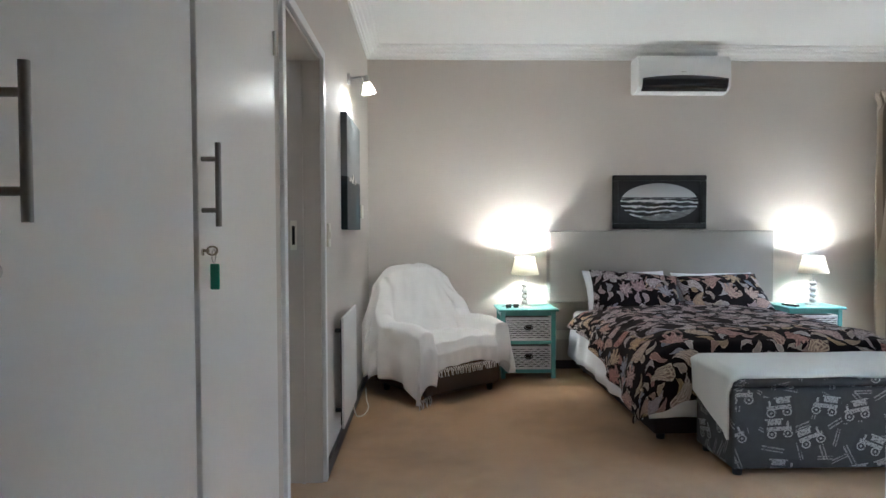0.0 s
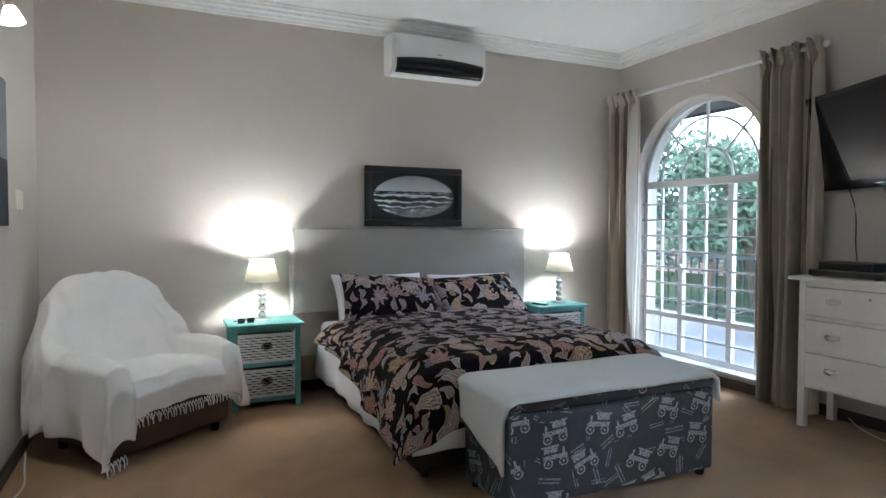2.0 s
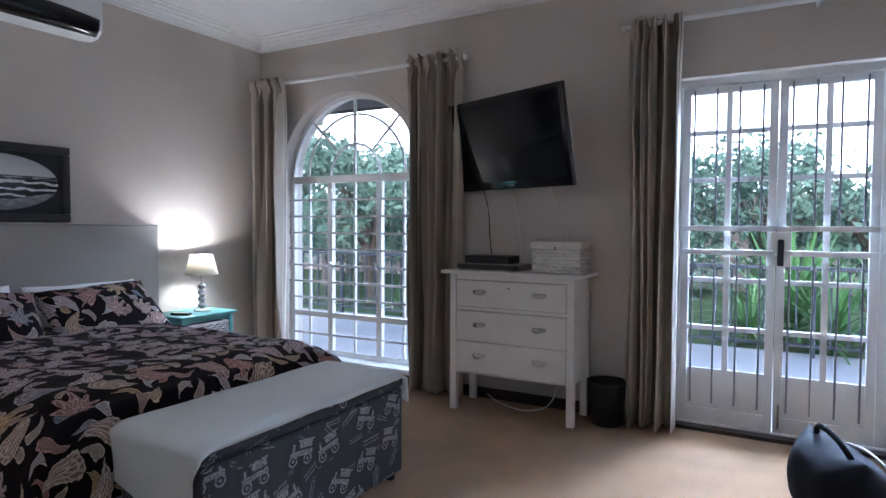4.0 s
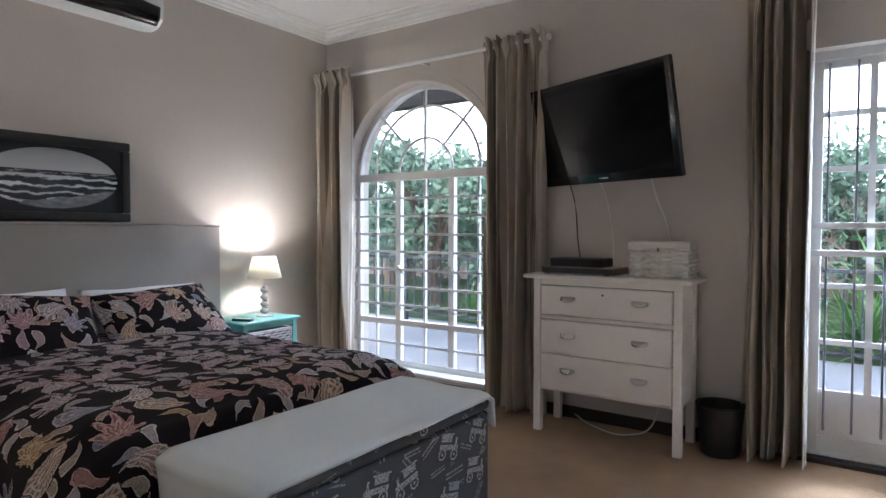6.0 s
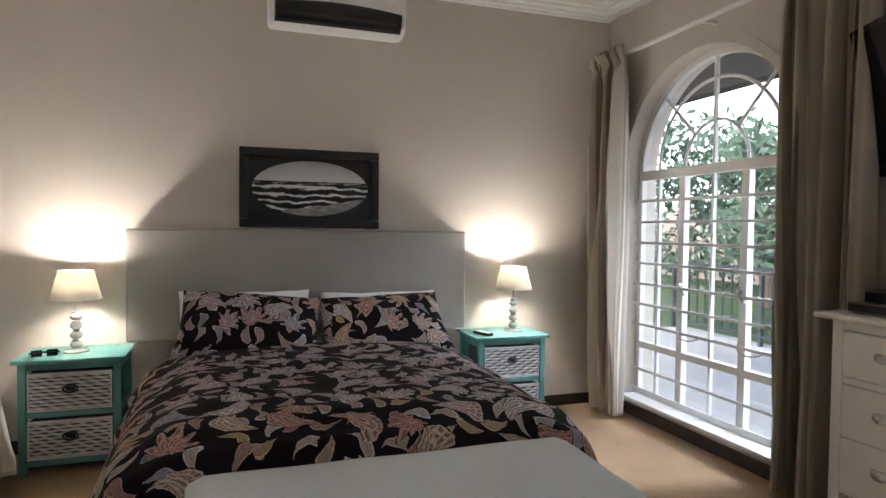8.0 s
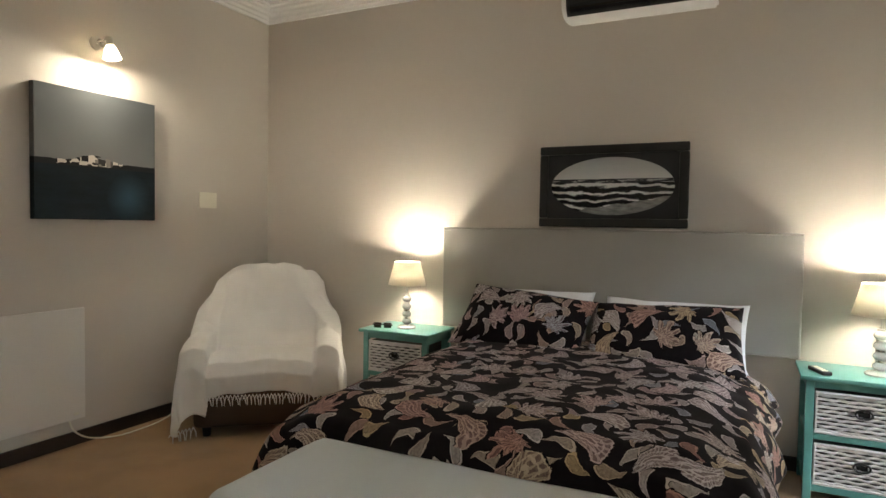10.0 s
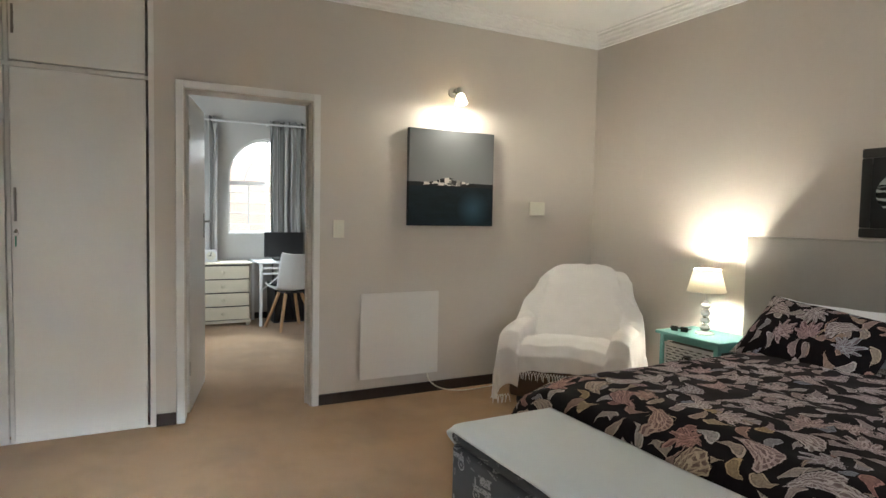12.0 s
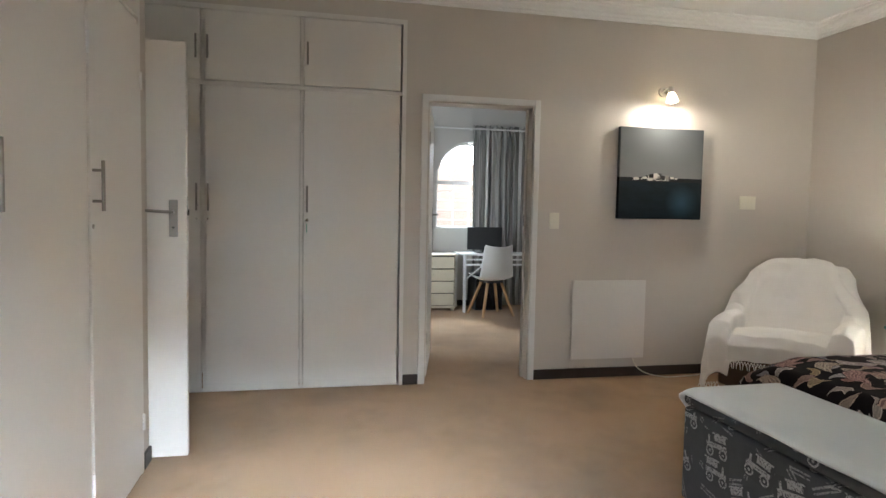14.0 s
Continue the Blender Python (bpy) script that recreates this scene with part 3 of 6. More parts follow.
def lever_set(parent, at, side, span=1):
    """Plate, keyhole and lever on one face of a leaf; side is the way the face looks along local y."""
    x, y, z = at
    plate = part("lock_plate", boxes((x - 0.02, x + 0.02, min(y, y + side * 0.006), max(y, y + side * 0.006), z - 0.12, z + 0.06), bevel=0.002), SATIN, parent, "dull steel lock plate")
    bm = rods(((x, y, z), (x, y + side * 0.05, z), 0.009), ((x, y + side * 0.045, z), (x - span * 0.115, y + side * 0.05, z + 0.006), 0.008))
    part("lever", bm, SATIN, plate, "", 40)
    part("keyhole", rods(((x, y, z - 0.075), (x, y + side * 0.0075, z - 0.075), 0.006)), SOLE_DARK, plate)


def leaf(name, m, label, w=0.80, h=2.03, sides=(1, -1)):
    """A flush door leaf hinged at the origin, lying along local x, 40 mm thick."""
    ob = thing(name, m, label, "door", "", "structure")
    part("panel", boxes((0.003, w, -0.02, 0.02, 0.008, h), bevel=0.003), GLOSS_WHITE, ob)
    for s in sides:
        lever_set(ob, (w - 0.06, 0.02 * s, 1.225), s)
    part("lock_face", boxes((w - 0.001, w + 0.002, -0.011, 0.011, 1.10, 1.30)), CHROME, ob)
    part("latch", boxes((w, w + 0.008, -0.006, 0.006, 1.21, 1.24)), SOLE_DARK, ob)
    for z in (0.25, 1.75):
        part("hinge", rods(((0, -0.022, z), (0, -0.022, z + 0.09), 0.006)), CHROME, ob)
    return ob


leaf("door_entrance", pose(1.115, 0.360, 0, 0, 0, 90), "white flush bedroom door standing open in the passage", 0.80, 2.045, (-1,))
leaf("door_study", pose(-0.165, 2.585, 0, 0, 0, 167), "white flush door open into the study", 0.79)


# built-in cupboards
def cupboard_door(parent, w, z0, z1, hinge_left, handle_z, key=False, long=0.18):
    """A flush door along local x from 0, facing local -y, with a bar handle on standoffs, hinges and a lock."""
    d = part("cupboard_door", boxes((0, w, -0.018, 0.0, z0, z1), bevel=0.003), GLOSS_WHITE, parent)
    hx = w - 0.022 if hinge_left else 0.022
    bm = rods(((hx, -0.053, handle_z), (hx, -0.053, handle_z + long), 0.0065), ((hx, -0.018, handle_z + 0.035), (hx, -0.053, handle_z + 0.035), 0.0055), ((hx, -0.018, handle_z + long - 0.035), (hx, -0.053, handle_z + long - 0.035), 0.0055))
    part("handle", bm, SATIN, d, "dull steel bar handle", 40)
    ex = 0.0 if hinge_left else w
    for z in ((z0 + 0.2, z1 - 0.28) if z1 - z0 > 1 else ()):
        part("hinge", rods(((ex, -0.024, z), (ex, -0.024, z + 0.075), 0.006), steps=8), FRAME_WHITE, d)
    if key:
        part("keyhole", rods(((hx - 0.004, -0.0175, handle_z - 0.055), (hx - 0.004, -0.022, handle_z - 0.055), 0.008)), CHROME, d)
    return d


def cupboard_row(name, m, widths, label, top=2.58, hinges=None, end=0.03):
    """Cupboards along local x, facing local -y: carcass frame, tall doors below and short ones above."""
    ob = thing(name, m, label, "built-in cupboard")
    total = sum(widths)
    rows = [(-end, 0.0, -0.012, 0.55, 0, top), (total, total + end, -0.012, 0.55, 0, top), (0, total, -0.012, 0.55, top - 0.035, top), (0, total, -0.006, 0.55, 2.058, 2.082), (0, total, 0.53, 0.55, 0, top - 0.036), (0, total, 0.004, 0.06, 0, 0.012)]
    x = 0
    for w in widths[:-1]:
        x += w
        rows.append((x - 0.009, x + 0.009, 0.002, 0.5, 0.012, top - 0.036))
    for r in rows:
        part("frame_member", boxes(r), GLOSS_WHITE, ob)
    x = 0
    for i, w in enumerate(widths):
        hl = hinges[i] if hinges else i % 2 == 0
        at = pose(x + 0.014, -0.0005, 0)
        for z0, z1, hz, ln, key in ((0.014, 2.054, 1.23, 0.18, True), (2.088, top - 0.04, 2.22, 0.15, False)):
            d = cupboard_door(ob, w - 0.028, z0, z1, hl, hz, key, ln)
            d.matrix_basis = at
        x += w
    return ob


west = cupboard_row("wardrobe_west", pose(0, 0.475, 0, 0, 0, 90), (0.575, 0.637, 0.683), "white painted built-in wardrobe with bar handles beside the doorway", hinges=(True, False, False))
cupboard_row("wardrobe_south", pose(3.30, YW, 0, 0, 0, 180), (0.595, 0.735, 0.665), "white painted built-in wardrobe along the end of the room", hinges=(False, False, False), end=0.03)
structure("bulkhead_south", boxes((1.262, XE, YS, YW + 0.002, 2.585, ZC), (3.34, XE, YS, YW + 0.002, 0, 2.585)), WALL, "greige wall above and beside the cupboards")


# ---- bed ----
def smooth01(x):
    x = min(max(x, 0.0), 1.0)
    return x * x * (3 - 2 * x)


def ripple(x, y, z=0.0, scale=1.0):
    return noise.noise(Vector((x, y, z)) * scale)


bed = thing("bed", pose(2.53, 3.82, 0), "double bed with a dark base and white valance sheet", "bed")
part("base", boxes((-0.73, 0.73, 0.01, 1.88, 0.05, 0.27), bevel=0.015), BASE_BROWN, bed, "dark brown cloth bed base", 40)
for px in (-0.66, 0.66):
    for py in (0.10, 1.78):
        part("foot", turned(((0.025, 0.0), (0.028, 0.05)), 12), DARK, bed, "", 40, pose(px, py, 0))
part("mattress", boxes((-0.755, 0.755, 0.0, 1.89, 0.262, 0.52), bevel=0.045, seg=4), SHEET, bed, "white sheeted mattress", 50)


def valance(u, v):
    s = u * 2 - 1
    x = -0.768 - 0.03 * u - 0.008 * math.sin(v * 40) - 0.008 * ripple(v * 9, u * 3)
    return (x, 1.86 - v * 1.87, 0.42 - u * (0.275 + 0.03 * ripple(v * 4, 1.0)))


thick(part("sheet_side", sheet(6, 90, valance), SHEET, bed, "white sheet hanging at the side"), 0.003)



def valance_foot(u, v):
    y = -0.014 - 0.014 * u - 0.005 * math.sin(v * 37) - 0.005 * ripple(v * 8, u * 3, 5)
    return (-0.775 + v * 1.55, y, 0.42 - u * (0.265 + 0.03 * ripple(v * 4, 6.0)))


thick(part("sheet_foot", sheet(6, 70, valance_foot), SHEET, bed, "white sheet hanging at the foot"), 0.003)

DUV_W, DUV_TOP = 0.735, 0.575


def duvet_at(u, v):
    s = (u * 2 - 1) * 1.12
    w = -0.16 + v * 1.86             # from the foot edge (0 at the foot of the bed) towards the pillows
    side = max(abs(s) - DUV_W, 0.0) / (1.12 - DUV_W)
    y = 1.55 - (v * 1.86)
    foot = max(-y, 0.0) / 0.31
    drop_side = side * (0.11 + 0.21 * smooth01((1.35 - y) / 1.35))
    drop_foot = foot * 0.30
    sg = 1 if s > 0 else -1
    x = min(abs(s), DUV_W) + 0.085 * (1 - math.exp(-3.2 * side)) + 0.03 * side
    yy = max(y, 0.0) - 0.05 * (1 - math.exp(-3 * foot)) - 0.005 * foot
    edge = smooth01((DUV_W - abs(s)) / 0.16) if side == 0 else 0.0
    round_x = 0.055 * (1 - edge)
    round_y = 0.05 * (1 - smooth01(y / 0.16)) if foot == 0 else 0.05
    puff = 0.022 * math.sin(math.pi * min(max((s + 0.8) / 1.6, 0), 1)) + 0.018 * ripple(s * 2.3, y * 2.3, 4) + 0.007 * ripple(s * 7, y * 7, 9)
    if drop_side > 0:
        x += 0.022 * math.sin(y * 17 + 2 * ripple(y * 3, 2)) * side
    z = DUV_TOP + puff - round_x - round_y * 0.8 - max(drop_side, drop_foot) - 0.2 * min(drop_side, drop_foot)
    return (sg * x, yy, z)


duv = solo("duvet", sheet(110, 100, duvet_at, lambda u, v: ((u * 2 - 1) * 1.12, v * 1.86)), DUVET, "dark brown duvet with cream and orange paisley print", "duvet", m=pose(2.53, 3.82, 0.02))
thick(duv, 0.025)


def cushion(w, h, t, uoff=0.0, n=26):
    """A stuffed pillow lying in local x, z, with pinched corners and soft dents."""
    bm = bmesh.new()
    layer = bm.loops.layers.uv.new("UVMap")
    for side in (1, -1):
        g = []
        for i in range(n + 1):
            row = []
            for j in range(n + 1):
                a, b = i / n * 2 - 1, j / n * 2 - 1
                swell = (max(1 - abs(a) ** 2.6, 0) ** 0.6) * (max(1 - abs(b) ** 2.6, 0) ** 0.6)
                pinch = 1 - 0.07 * (1 - abs(a) ** 2) * abs(b) ** 3 - 0.0 * abs(a)
                pinch2 = 1 - 0.05 * (1 - abs(b) ** 2) * abs(a) ** 3
                d = side * t / 2 * swell * (1 + 0.22 * ripple(a * 1.7 + uoff * 5, b * 1.7, side))
                row.append(bm.verts.new((a * w / 2 * pinch2, d, b * h / 2 * pinch + 0.01 * ripple(a * 2, uoff * 9 + 3))))
            g.append(row)
        for i in range(n):
            for j in range(n):
                ids = ((i, j), (i + 1, j), (i + 1, j + 1), (i, j + 1))
                f = bm.faces.new([g[a][b] for a, b in ids])
                f.smooth = True
                for lp, (a, b) in zip(f.loops, ids):
                    lp[layer].uv = (a / n * w + uoff, b / n * h + uoff * 0.7 + side)
    bmesh.ops.remove_doubles(bm, verts=bm.verts[:], dist=0.0005)
    return bm


for x, z, lean, turn, roll, off in ((2.19, 0.715, -44, -4, 4.5, 0.3), (2.905, 0.70, -47, 3, -1.5, 2.1)):
    solo("pillow", cushion(0.72, 0.42, 0.17, off), DUVET, "dark paisley pillow propped against the headboard", "pillow", "pillows on the bed", m=pose(x, 5.28, z, lean, roll, turn))
for x, z, lean, off in ((2.17, 0.70, -34, 4.3), (2.93, 0.685, -36, 6.1)):
    solo("pillow", cushion(0.70, 0.42, 0.14, off), SHEET, "plain white pillow behind a patterned one", "pillow", "pillows on the bed", m=pose(x, 5.44, z, lean, 0, 0))

# headboard: padded panel with piping and a slight wave along its lower edge
hb = thing("headboard", pose(2.53, 5.69, 0), "grey cloth padded headboard standing against the wall", "headboard")
bm = boxes((-0.975, 0.975, -0.085, 0.05, 0.60, 1.215), bevel=0.012, seg=3)
part("panel", bm, HEAD, hb, "", 40)
part("piping", sweep([(-0.97, -0.084, 1.208), (-0.3, -0.086, 1.213), (0.3, -0.086, 1.213), (0.97, -0.084, 1.208)], 0.006), HEAD, hb, "", 60)
for px in (-0.55, 0.55):
    part("leg", boxes((px - 0.04, px + 0.04, 0.02, 0.05, 0, 0.62)), BASE_BROWN, hb)

# ---- ottoman with its blanket ----
ot = thing("ottoman", pose(2.59, 3.55, 0), "long ottoman box in slate cloth with a printed wagon pattern", "ottoman")
part("body", box_uv(boxes((-0.585, 0.585, -0.215, 0.205, 0.035, 0.44), bevel=0.018, seg=3)), WAGON, ot, "", 50)
part("lid", box_uv(boxes((-0.59, 0.59, -0.222, 0.21, 0.443, 0.50), bevel=0.028, seg=4)), WAGON, ot, "padded lid", 50)
for px in (-0.54, 0.54):
    for py in (-0.17, 0.16):
        part("foot", turned(((0.022, 0.0), (0.026, 0.036)), 12), DARK, ot, "", 40, pose(px, py, 0))


def blanket_at(u, v):
    s = -0.60 - 0.30 + u * 1.62          # along the ottoman, over both ends
    left, right = max(-0.60 - s, 0.0), max(s - 0.60, 0.0)
    y = -0.228 + v * 0.46
    x = min(max(s, -0.60), 0.60)
    z = 0.519 + 0.008 * ripple(s * 4, y * 4, 2)
    z -= 0.018 * (1 - smooth01((0.60 - abs(x)) / 0.05)) + 0.020 * (1 - smooth01(v / 0.09))
    if left:
        x = -0.600 + 0.004 * smooth01(left / 0.06) - 0.003 * ripple(y * 9, left * 5)
        z -= left * (1.0 - 0.45 * v)
        y = y + 0.045 * smooth01(left / 0.08) * (1 - v)
    if right:
        x = 0.60 + 0.006 * (1 - math.exp(-right * 14)) + 0.012 * ripple(y * 11, right * 5)
        z -= right * 0.95
    return (x, y, z)


bl = solo("blanket", sheet(90, 30, blanket_at, lambda u, v: (u * 1.78, v * 0.46)), BLANKET, "pale grey-green fleece blanket folded over the ottoman", "blanket", m=pose(2.59, 3.55, 0))
thick(bl, 0.014)


# ---- bedside tables ----
def weave(parent, material, m, w, h, rows, cols, amp=0.006):
    """A woven face in local x, z: round strands, one object each, that pass before and behind the uprights."""
    n = cols * 4
    rr = h / rows * 0.38
    made = []
    for odd in (0, 1):
        bm = bmesh.new()
        ring = []
        for i in range(n + 1):
            x = i / n * w
            d = -amp * math.cos(math.pi * i / 4 + math.pi * odd) + 0.0014 * ripple(x * 60, odd * 3)
            ring.append([bm.verts.new((x, d - rr * 0.8 * math.cos(a), rr * math.sin(a) + 0.0012 * ripple(x * 40, odd * 7))) for a in (-1.5, -0.6, 0.6, 1.5)])
        for a, b in zip(ring, ring[1:]):
            for k in range(3):
                bm.faces.new((a[k], b[k], b[k + 1], a[k + 1])).smooth = True
        made.append(mesh_of("strand", bm, material))
    for r in range(rows):
        ob = new("strand", made[r % 2])
        ob.parent = parent
        ob.matrix_basis = m @ pose(0, 0, (r + 0.5) / rows * h)


def basket(parent, w, d, h, at):
    b = part("basket", boxes((0.004, w - 0.004, 0.012, d, 0.0, h - 0.01)), WICKER_DARK, parent, "grey and white woven basket drawer", None, at)
    weave(b, WICKER, pose(0.004, 0.006, 0.006), w - 0.008, h - 0.022, 10, 11, 0.007)
    part("rim", rods(((0.0, 0.0, h - 0.012), (w, 0.0, h - 0.012), 0.007), ((0.0, 0.0, 0.006), (w, 0.0, 0.006), 0.006), ((0.004, 0.0, 0.006), (0.004, 0.0, h - 0.012), 0.005), ((w - 0.004, 0.0, 0.006), (w - 0.004, 0.0, h - 0.012), 0.005)), WICKER, b, "", 50)
    hole = [(w / 2 + 0.032 * math.cos(k * math.pi / 8), -0.008, h * 0.55 + 0.019 * math.sin(k * math.pi / 8)) for k in range(17)]
    part("handle_ring", sweep(hole, 0.005, 6), DARK, b, "dark grip ring", 60)
    part("handle_hole", boxes((w / 2 - 0.022, w / 2 + 0.022, -0.0065, 0.004, h * 0.55 - 0.011, h * 0.55 + 0.011), bevel=0.004), SOLE_DARK, b)
    return b


def nightstand(m, label):
    w, d, h = 0.45, 0.34, 0.555
    ob = thing("bedside_table", m, label, "bedside table", "bedside tables")
    part("top", boxes((-0.022, w + 0.022, -0.025, d + 0.005, h, h + 0.02), bevel=0.005), TEAL, ob, "", 40)
    for x in (0, w - 0.035):
        for y in (0, d - 0.03):
            part("leg", boxes((x, x + 0.035, y, y + 0.03, 0, h - 0.0005), bevel=0.003), TEAL, ob)
    for z0, z1 in ((0.045, 0.075), (0.285, 0.312), (h - 0.035, h - 0.001)):
        part("front_rail", boxes((0.036, w - 0.036, 0.004, 0.026, z0, z1), bevel=0.002), TEAL, ob)
    for x in (0.006, w - 0.022):
        for z0, z1 in ((0.05, 0.08), (0.28, 0.31), (h - 0.05, h - 0.002)):
            part("side_rail", boxes((x, x + 0.016, 0.031, d - 0.031, z0, z1), bevel=0.002), TEAL, ob)
    part("back", boxes((0.036, w - 0.036, d - 0.012, d - 0.004, 0.05, h - 0.002)), TEAL, ob)
    for z in (0.077, 0.314):
        part("shelf", boxes((0.037, w - 0.037, 0.028, d - 0.02, z - 0.022, z - 0.012)), TEAL, ob)
        basket(ob, w - 0.08, d - 0.06, 0.198, pose(0.04, 0.006, z))
    return ob


nightstand(pose(1.115, 5.385, 0), "teal painted bedside table with two woven basket drawers")
nightstand(pose(3.515, 5.385, 0), "teal painted bedside table with two woven basket drawers")


def bedside_lamp(m):
    ob = thing("table_lamp", m, "lit bedside lamp with stacked clear balls and cream shade", "lamp", "bedside lamps")
    part("foot", turned(((0.058, 0.0), (0.060, 0.006), (0.052, 0.014), (0.020, 0.018)), 28), CRYSTAL, ob, "clear acrylic foot", 50)
    for k in range(4):
        r, zc = 0.030, 0.040 + k * 0.048
        prof = [(max(r * math.cos(a), 0.005), zc + 0.021 * math.sin(a)) for a in [math.pi * (i / 10 - 0.5) for i in range(11)]]
        part("ball", turned(prof, 20), CRYSTAL, ob, "clear acrylic ball", 60)
        part("collar", turned(((0.019, zc + 0.0195), (0.019, zc + 0.0285)), 16), CHROME, ob, "", 40)
    part("stem", rods(((0, 0, 0.01), (0, 0, 0.34), 0.0045)), CHROME, ob)
    sh = part("shade", turned(((0.118, 0.275), (0.080, 0.420)), 40, cap=False), SHADE, ob, "cream cloth shade glowing from within", 60)
    thick(sh, 0.002)
    part("shade_ring", turned(((0.1195, 0.273), (0.1195, 0.279), (0.116, 0.279), (0.116, 0.273)), 40, cap=False), SHADE, ob, "", 60)
    part("bulb", turned(((0.012, 0.325), (0.022, 0.342), (0.025, 0.360), (0.017, 0.382), (0.004, 0.390)), 16), BULB, ob, "lit bulb", 60)
    return ob


LAMP_L, LAMP_R = (1.335, 5.545), (3.815, 5.545)
for (x, y), watts in ((LAMP_L, 22), (LAMP_R, 19)):
    bedside_lamp(pose(x, y, 0.575))
    lamp("bedside_glow", "POINT", pose(x, y, 0.575 + 0.375), watts, WARM, 0.035)

# small things on the bedside tables
sp = thing("sunglasses", pose(1.215, 5.45, 0.576, 0, 0, 15), "folded black sunglasses on a bedside table", "glasses")
part("frame", rods(((-0.06, 0, 0.022), (0.06, 0, 0.022), 0.004), ((-0.062, 0, 0.02), (-0.05, 0.09, 0.008), 0.004), ((0.062, 0, 0.02), (0.03, 0.10, 0.008), 0.004)), DARK, sp, "", 50)
for s in (-1, 1):
    part("lens", boxes((s * 0.033 - 0.024, s * 0.033 + 0.024, -0.003, 0.002, 0.0, 0.034), bevel=0.0015), GLOSS_BLACK, sp, "dark lens")
rc = thing("remote_control", pose(3.575, 5.47, 0.576, 0, 0, 20), "small black remote control on a bedside table", "remote")
part("body", boxes((-0.022, 0.022, -0.07, 0.07, 0, 0.017), bevel=0.004), DARK, rc)
for k in range(5):
    part("button", boxes((-0.012, 0.012, -0.05 + k * 0.022, -0.038 + k * 0.022, 0.0168, 0.019)), PLATE, rc)


# ---- air conditioner ----
def swept_profile(profile, x0, x1, n=1):
    bm = bmesh.new()
    rings = [[bm.verts.new((x0 + (x1 - x0) * k / n, y, z)) for y, z in profile] for k in range(n + 1)]
    m = len(profile)
    for a, b in zip(rings, rings[1:]):
        for k in range(m):
            bm.faces.new((a[k], a[(k + 1) % m], b[(k + 1) % m], b[k]))
    bm.faces.new(rings[0][::-1])
    bm.faces.new(rings[-1])
    return bm


ac = thing("air_conditioner", pose(2.675, 5.748, 2.378), "white wall air conditioner with a black band", "air conditioner")
prof = [(0, 0.02), (-0.10, 0.0), (-0.17, 0.012), (-0.212, 0.05), (-0.222, 0.12), (-0.217, 0.25), (-0.195, 0.302), (-0.15, 0.318), (0, 0.318)]
body = swept_profile(prof, -0.382, 0.408)
bmesh.ops.bevel(body, geom=[e for e in body.edges if abs(e.verts[0].co.x - e.verts[1].co.x) < 1e-5], offset=0.012, segments=3, affect="EDGES")
part("body", body, AC_WHITE, ac, "", 35)


def ac_band(u, v):
    x = -0.352 + 0.73 * u
    lip = 0.035 * (1 - (2 * u - 1) ** 2)
    z = 0.016 + v * (0.100 + 0.7 * lip)
    f = min(max((z - 0.012) / 0.038, 0.0), 1.0)
    return (x, -0.176 - 0.042 * f - 0.008 * min(max((z - 0.05) / 0.07, 0.0), 1.0) - 0.003 * math.sin(math.pi * u), z)


thick(part("band", sheet(30, 6, ac_band), GLOSS_BLACK, ac, "glossy black front band"), 0.004)
part("vane", boxes((-0.35, 0.372, -0.205, -0.11, 0.004, 0.014), bevel=0.003), AC_WHITE, ac, "", None, pose(0, 0, 0, -14, 0, 0))
part("badge", boxes((-0.022, 0.022, -0.2265, -0.219, 0.165, 0.173)), CHROME, ac, "small grey badge")


# ---- pictures ----
def sea_print():
    m, t, b = nodes_of("black_and_white_sea_print")
    co = coords(t)
    xyz = t.nodes.new("ShaderNodeSeparateXYZ")
    t.links.new(co, xyz.inputs[0])
    z = xyz.outputs[2]
    x = xyz.outputs[0]
    soft = noisy(t, co, 5, 5, 0.65, (1, 1, 5))
    skyc = ramp(t, maths(t, "ADD", z, maths(t, "MULTIPLY", soft, 0.05)), (0.05, (0.56, 0.56, 0.55)), (0.18, (0.36, 0.36, 0.36)))
    # long low breakers, wide towards the shore, with dark water between and wet sand below
    roll = maths(t, "ADD", maths(t, "MULTIPLY", z, 150.0), maths(t, "MULTIPLY", noisy(t, co, 4.5, 4, 0.6, (1, 1, 2.5)), 14.0))
    crest = maths(t, "ADD", maths(t, "MULTIPLY", maths(t, "SINE", roll), 0.5), maths(t, "MULTIPLY", noisy(t, co, 26, 4, 0.65, (1, 1, 5)), 0.9))
    sea = ramp(t, crest, (0.42, (0.012, 0.013, 0.015)), (0.62, (0.13, 0.13, 0.135)), (0.82, (0.60, 0.60, 0.59)))
    sand = mix(t, noisy(t, co, 18, 4, 0.6, (1, 1, 4)), (0.02, 0.02, 0.022), (0.40, 0.40, 0.39))
    shore = maths(t, "LESS_THAN", maths(t, "ADD", z, maths(t, "MULTIPLY", noisy(t, co, 9, 3), 0.05)), maths(t, "SUBTRACT", maths(t, "MULTIPLY", x, 0.16), 0.085))
    low = mix(t, shore, sea, sand)
    low = mix(t, maths(t, "GREATER_THAN", z, 0.020), low, mix(t, maths(t, "GREATER_THAN", noisy(t, co, 10, 3, 0.6, (1, 1, 8)), 0.56), (0.03, 0.031, 0.034), (0.30, 0.30, 0.30)))
    t.links.new(mix(t, maths(t, "GREATER_THAN", z, 0.042), low, skyc), b.inputs["Base Color"])
    b.inputs["Roughness"].default_value = 0.25
    return m


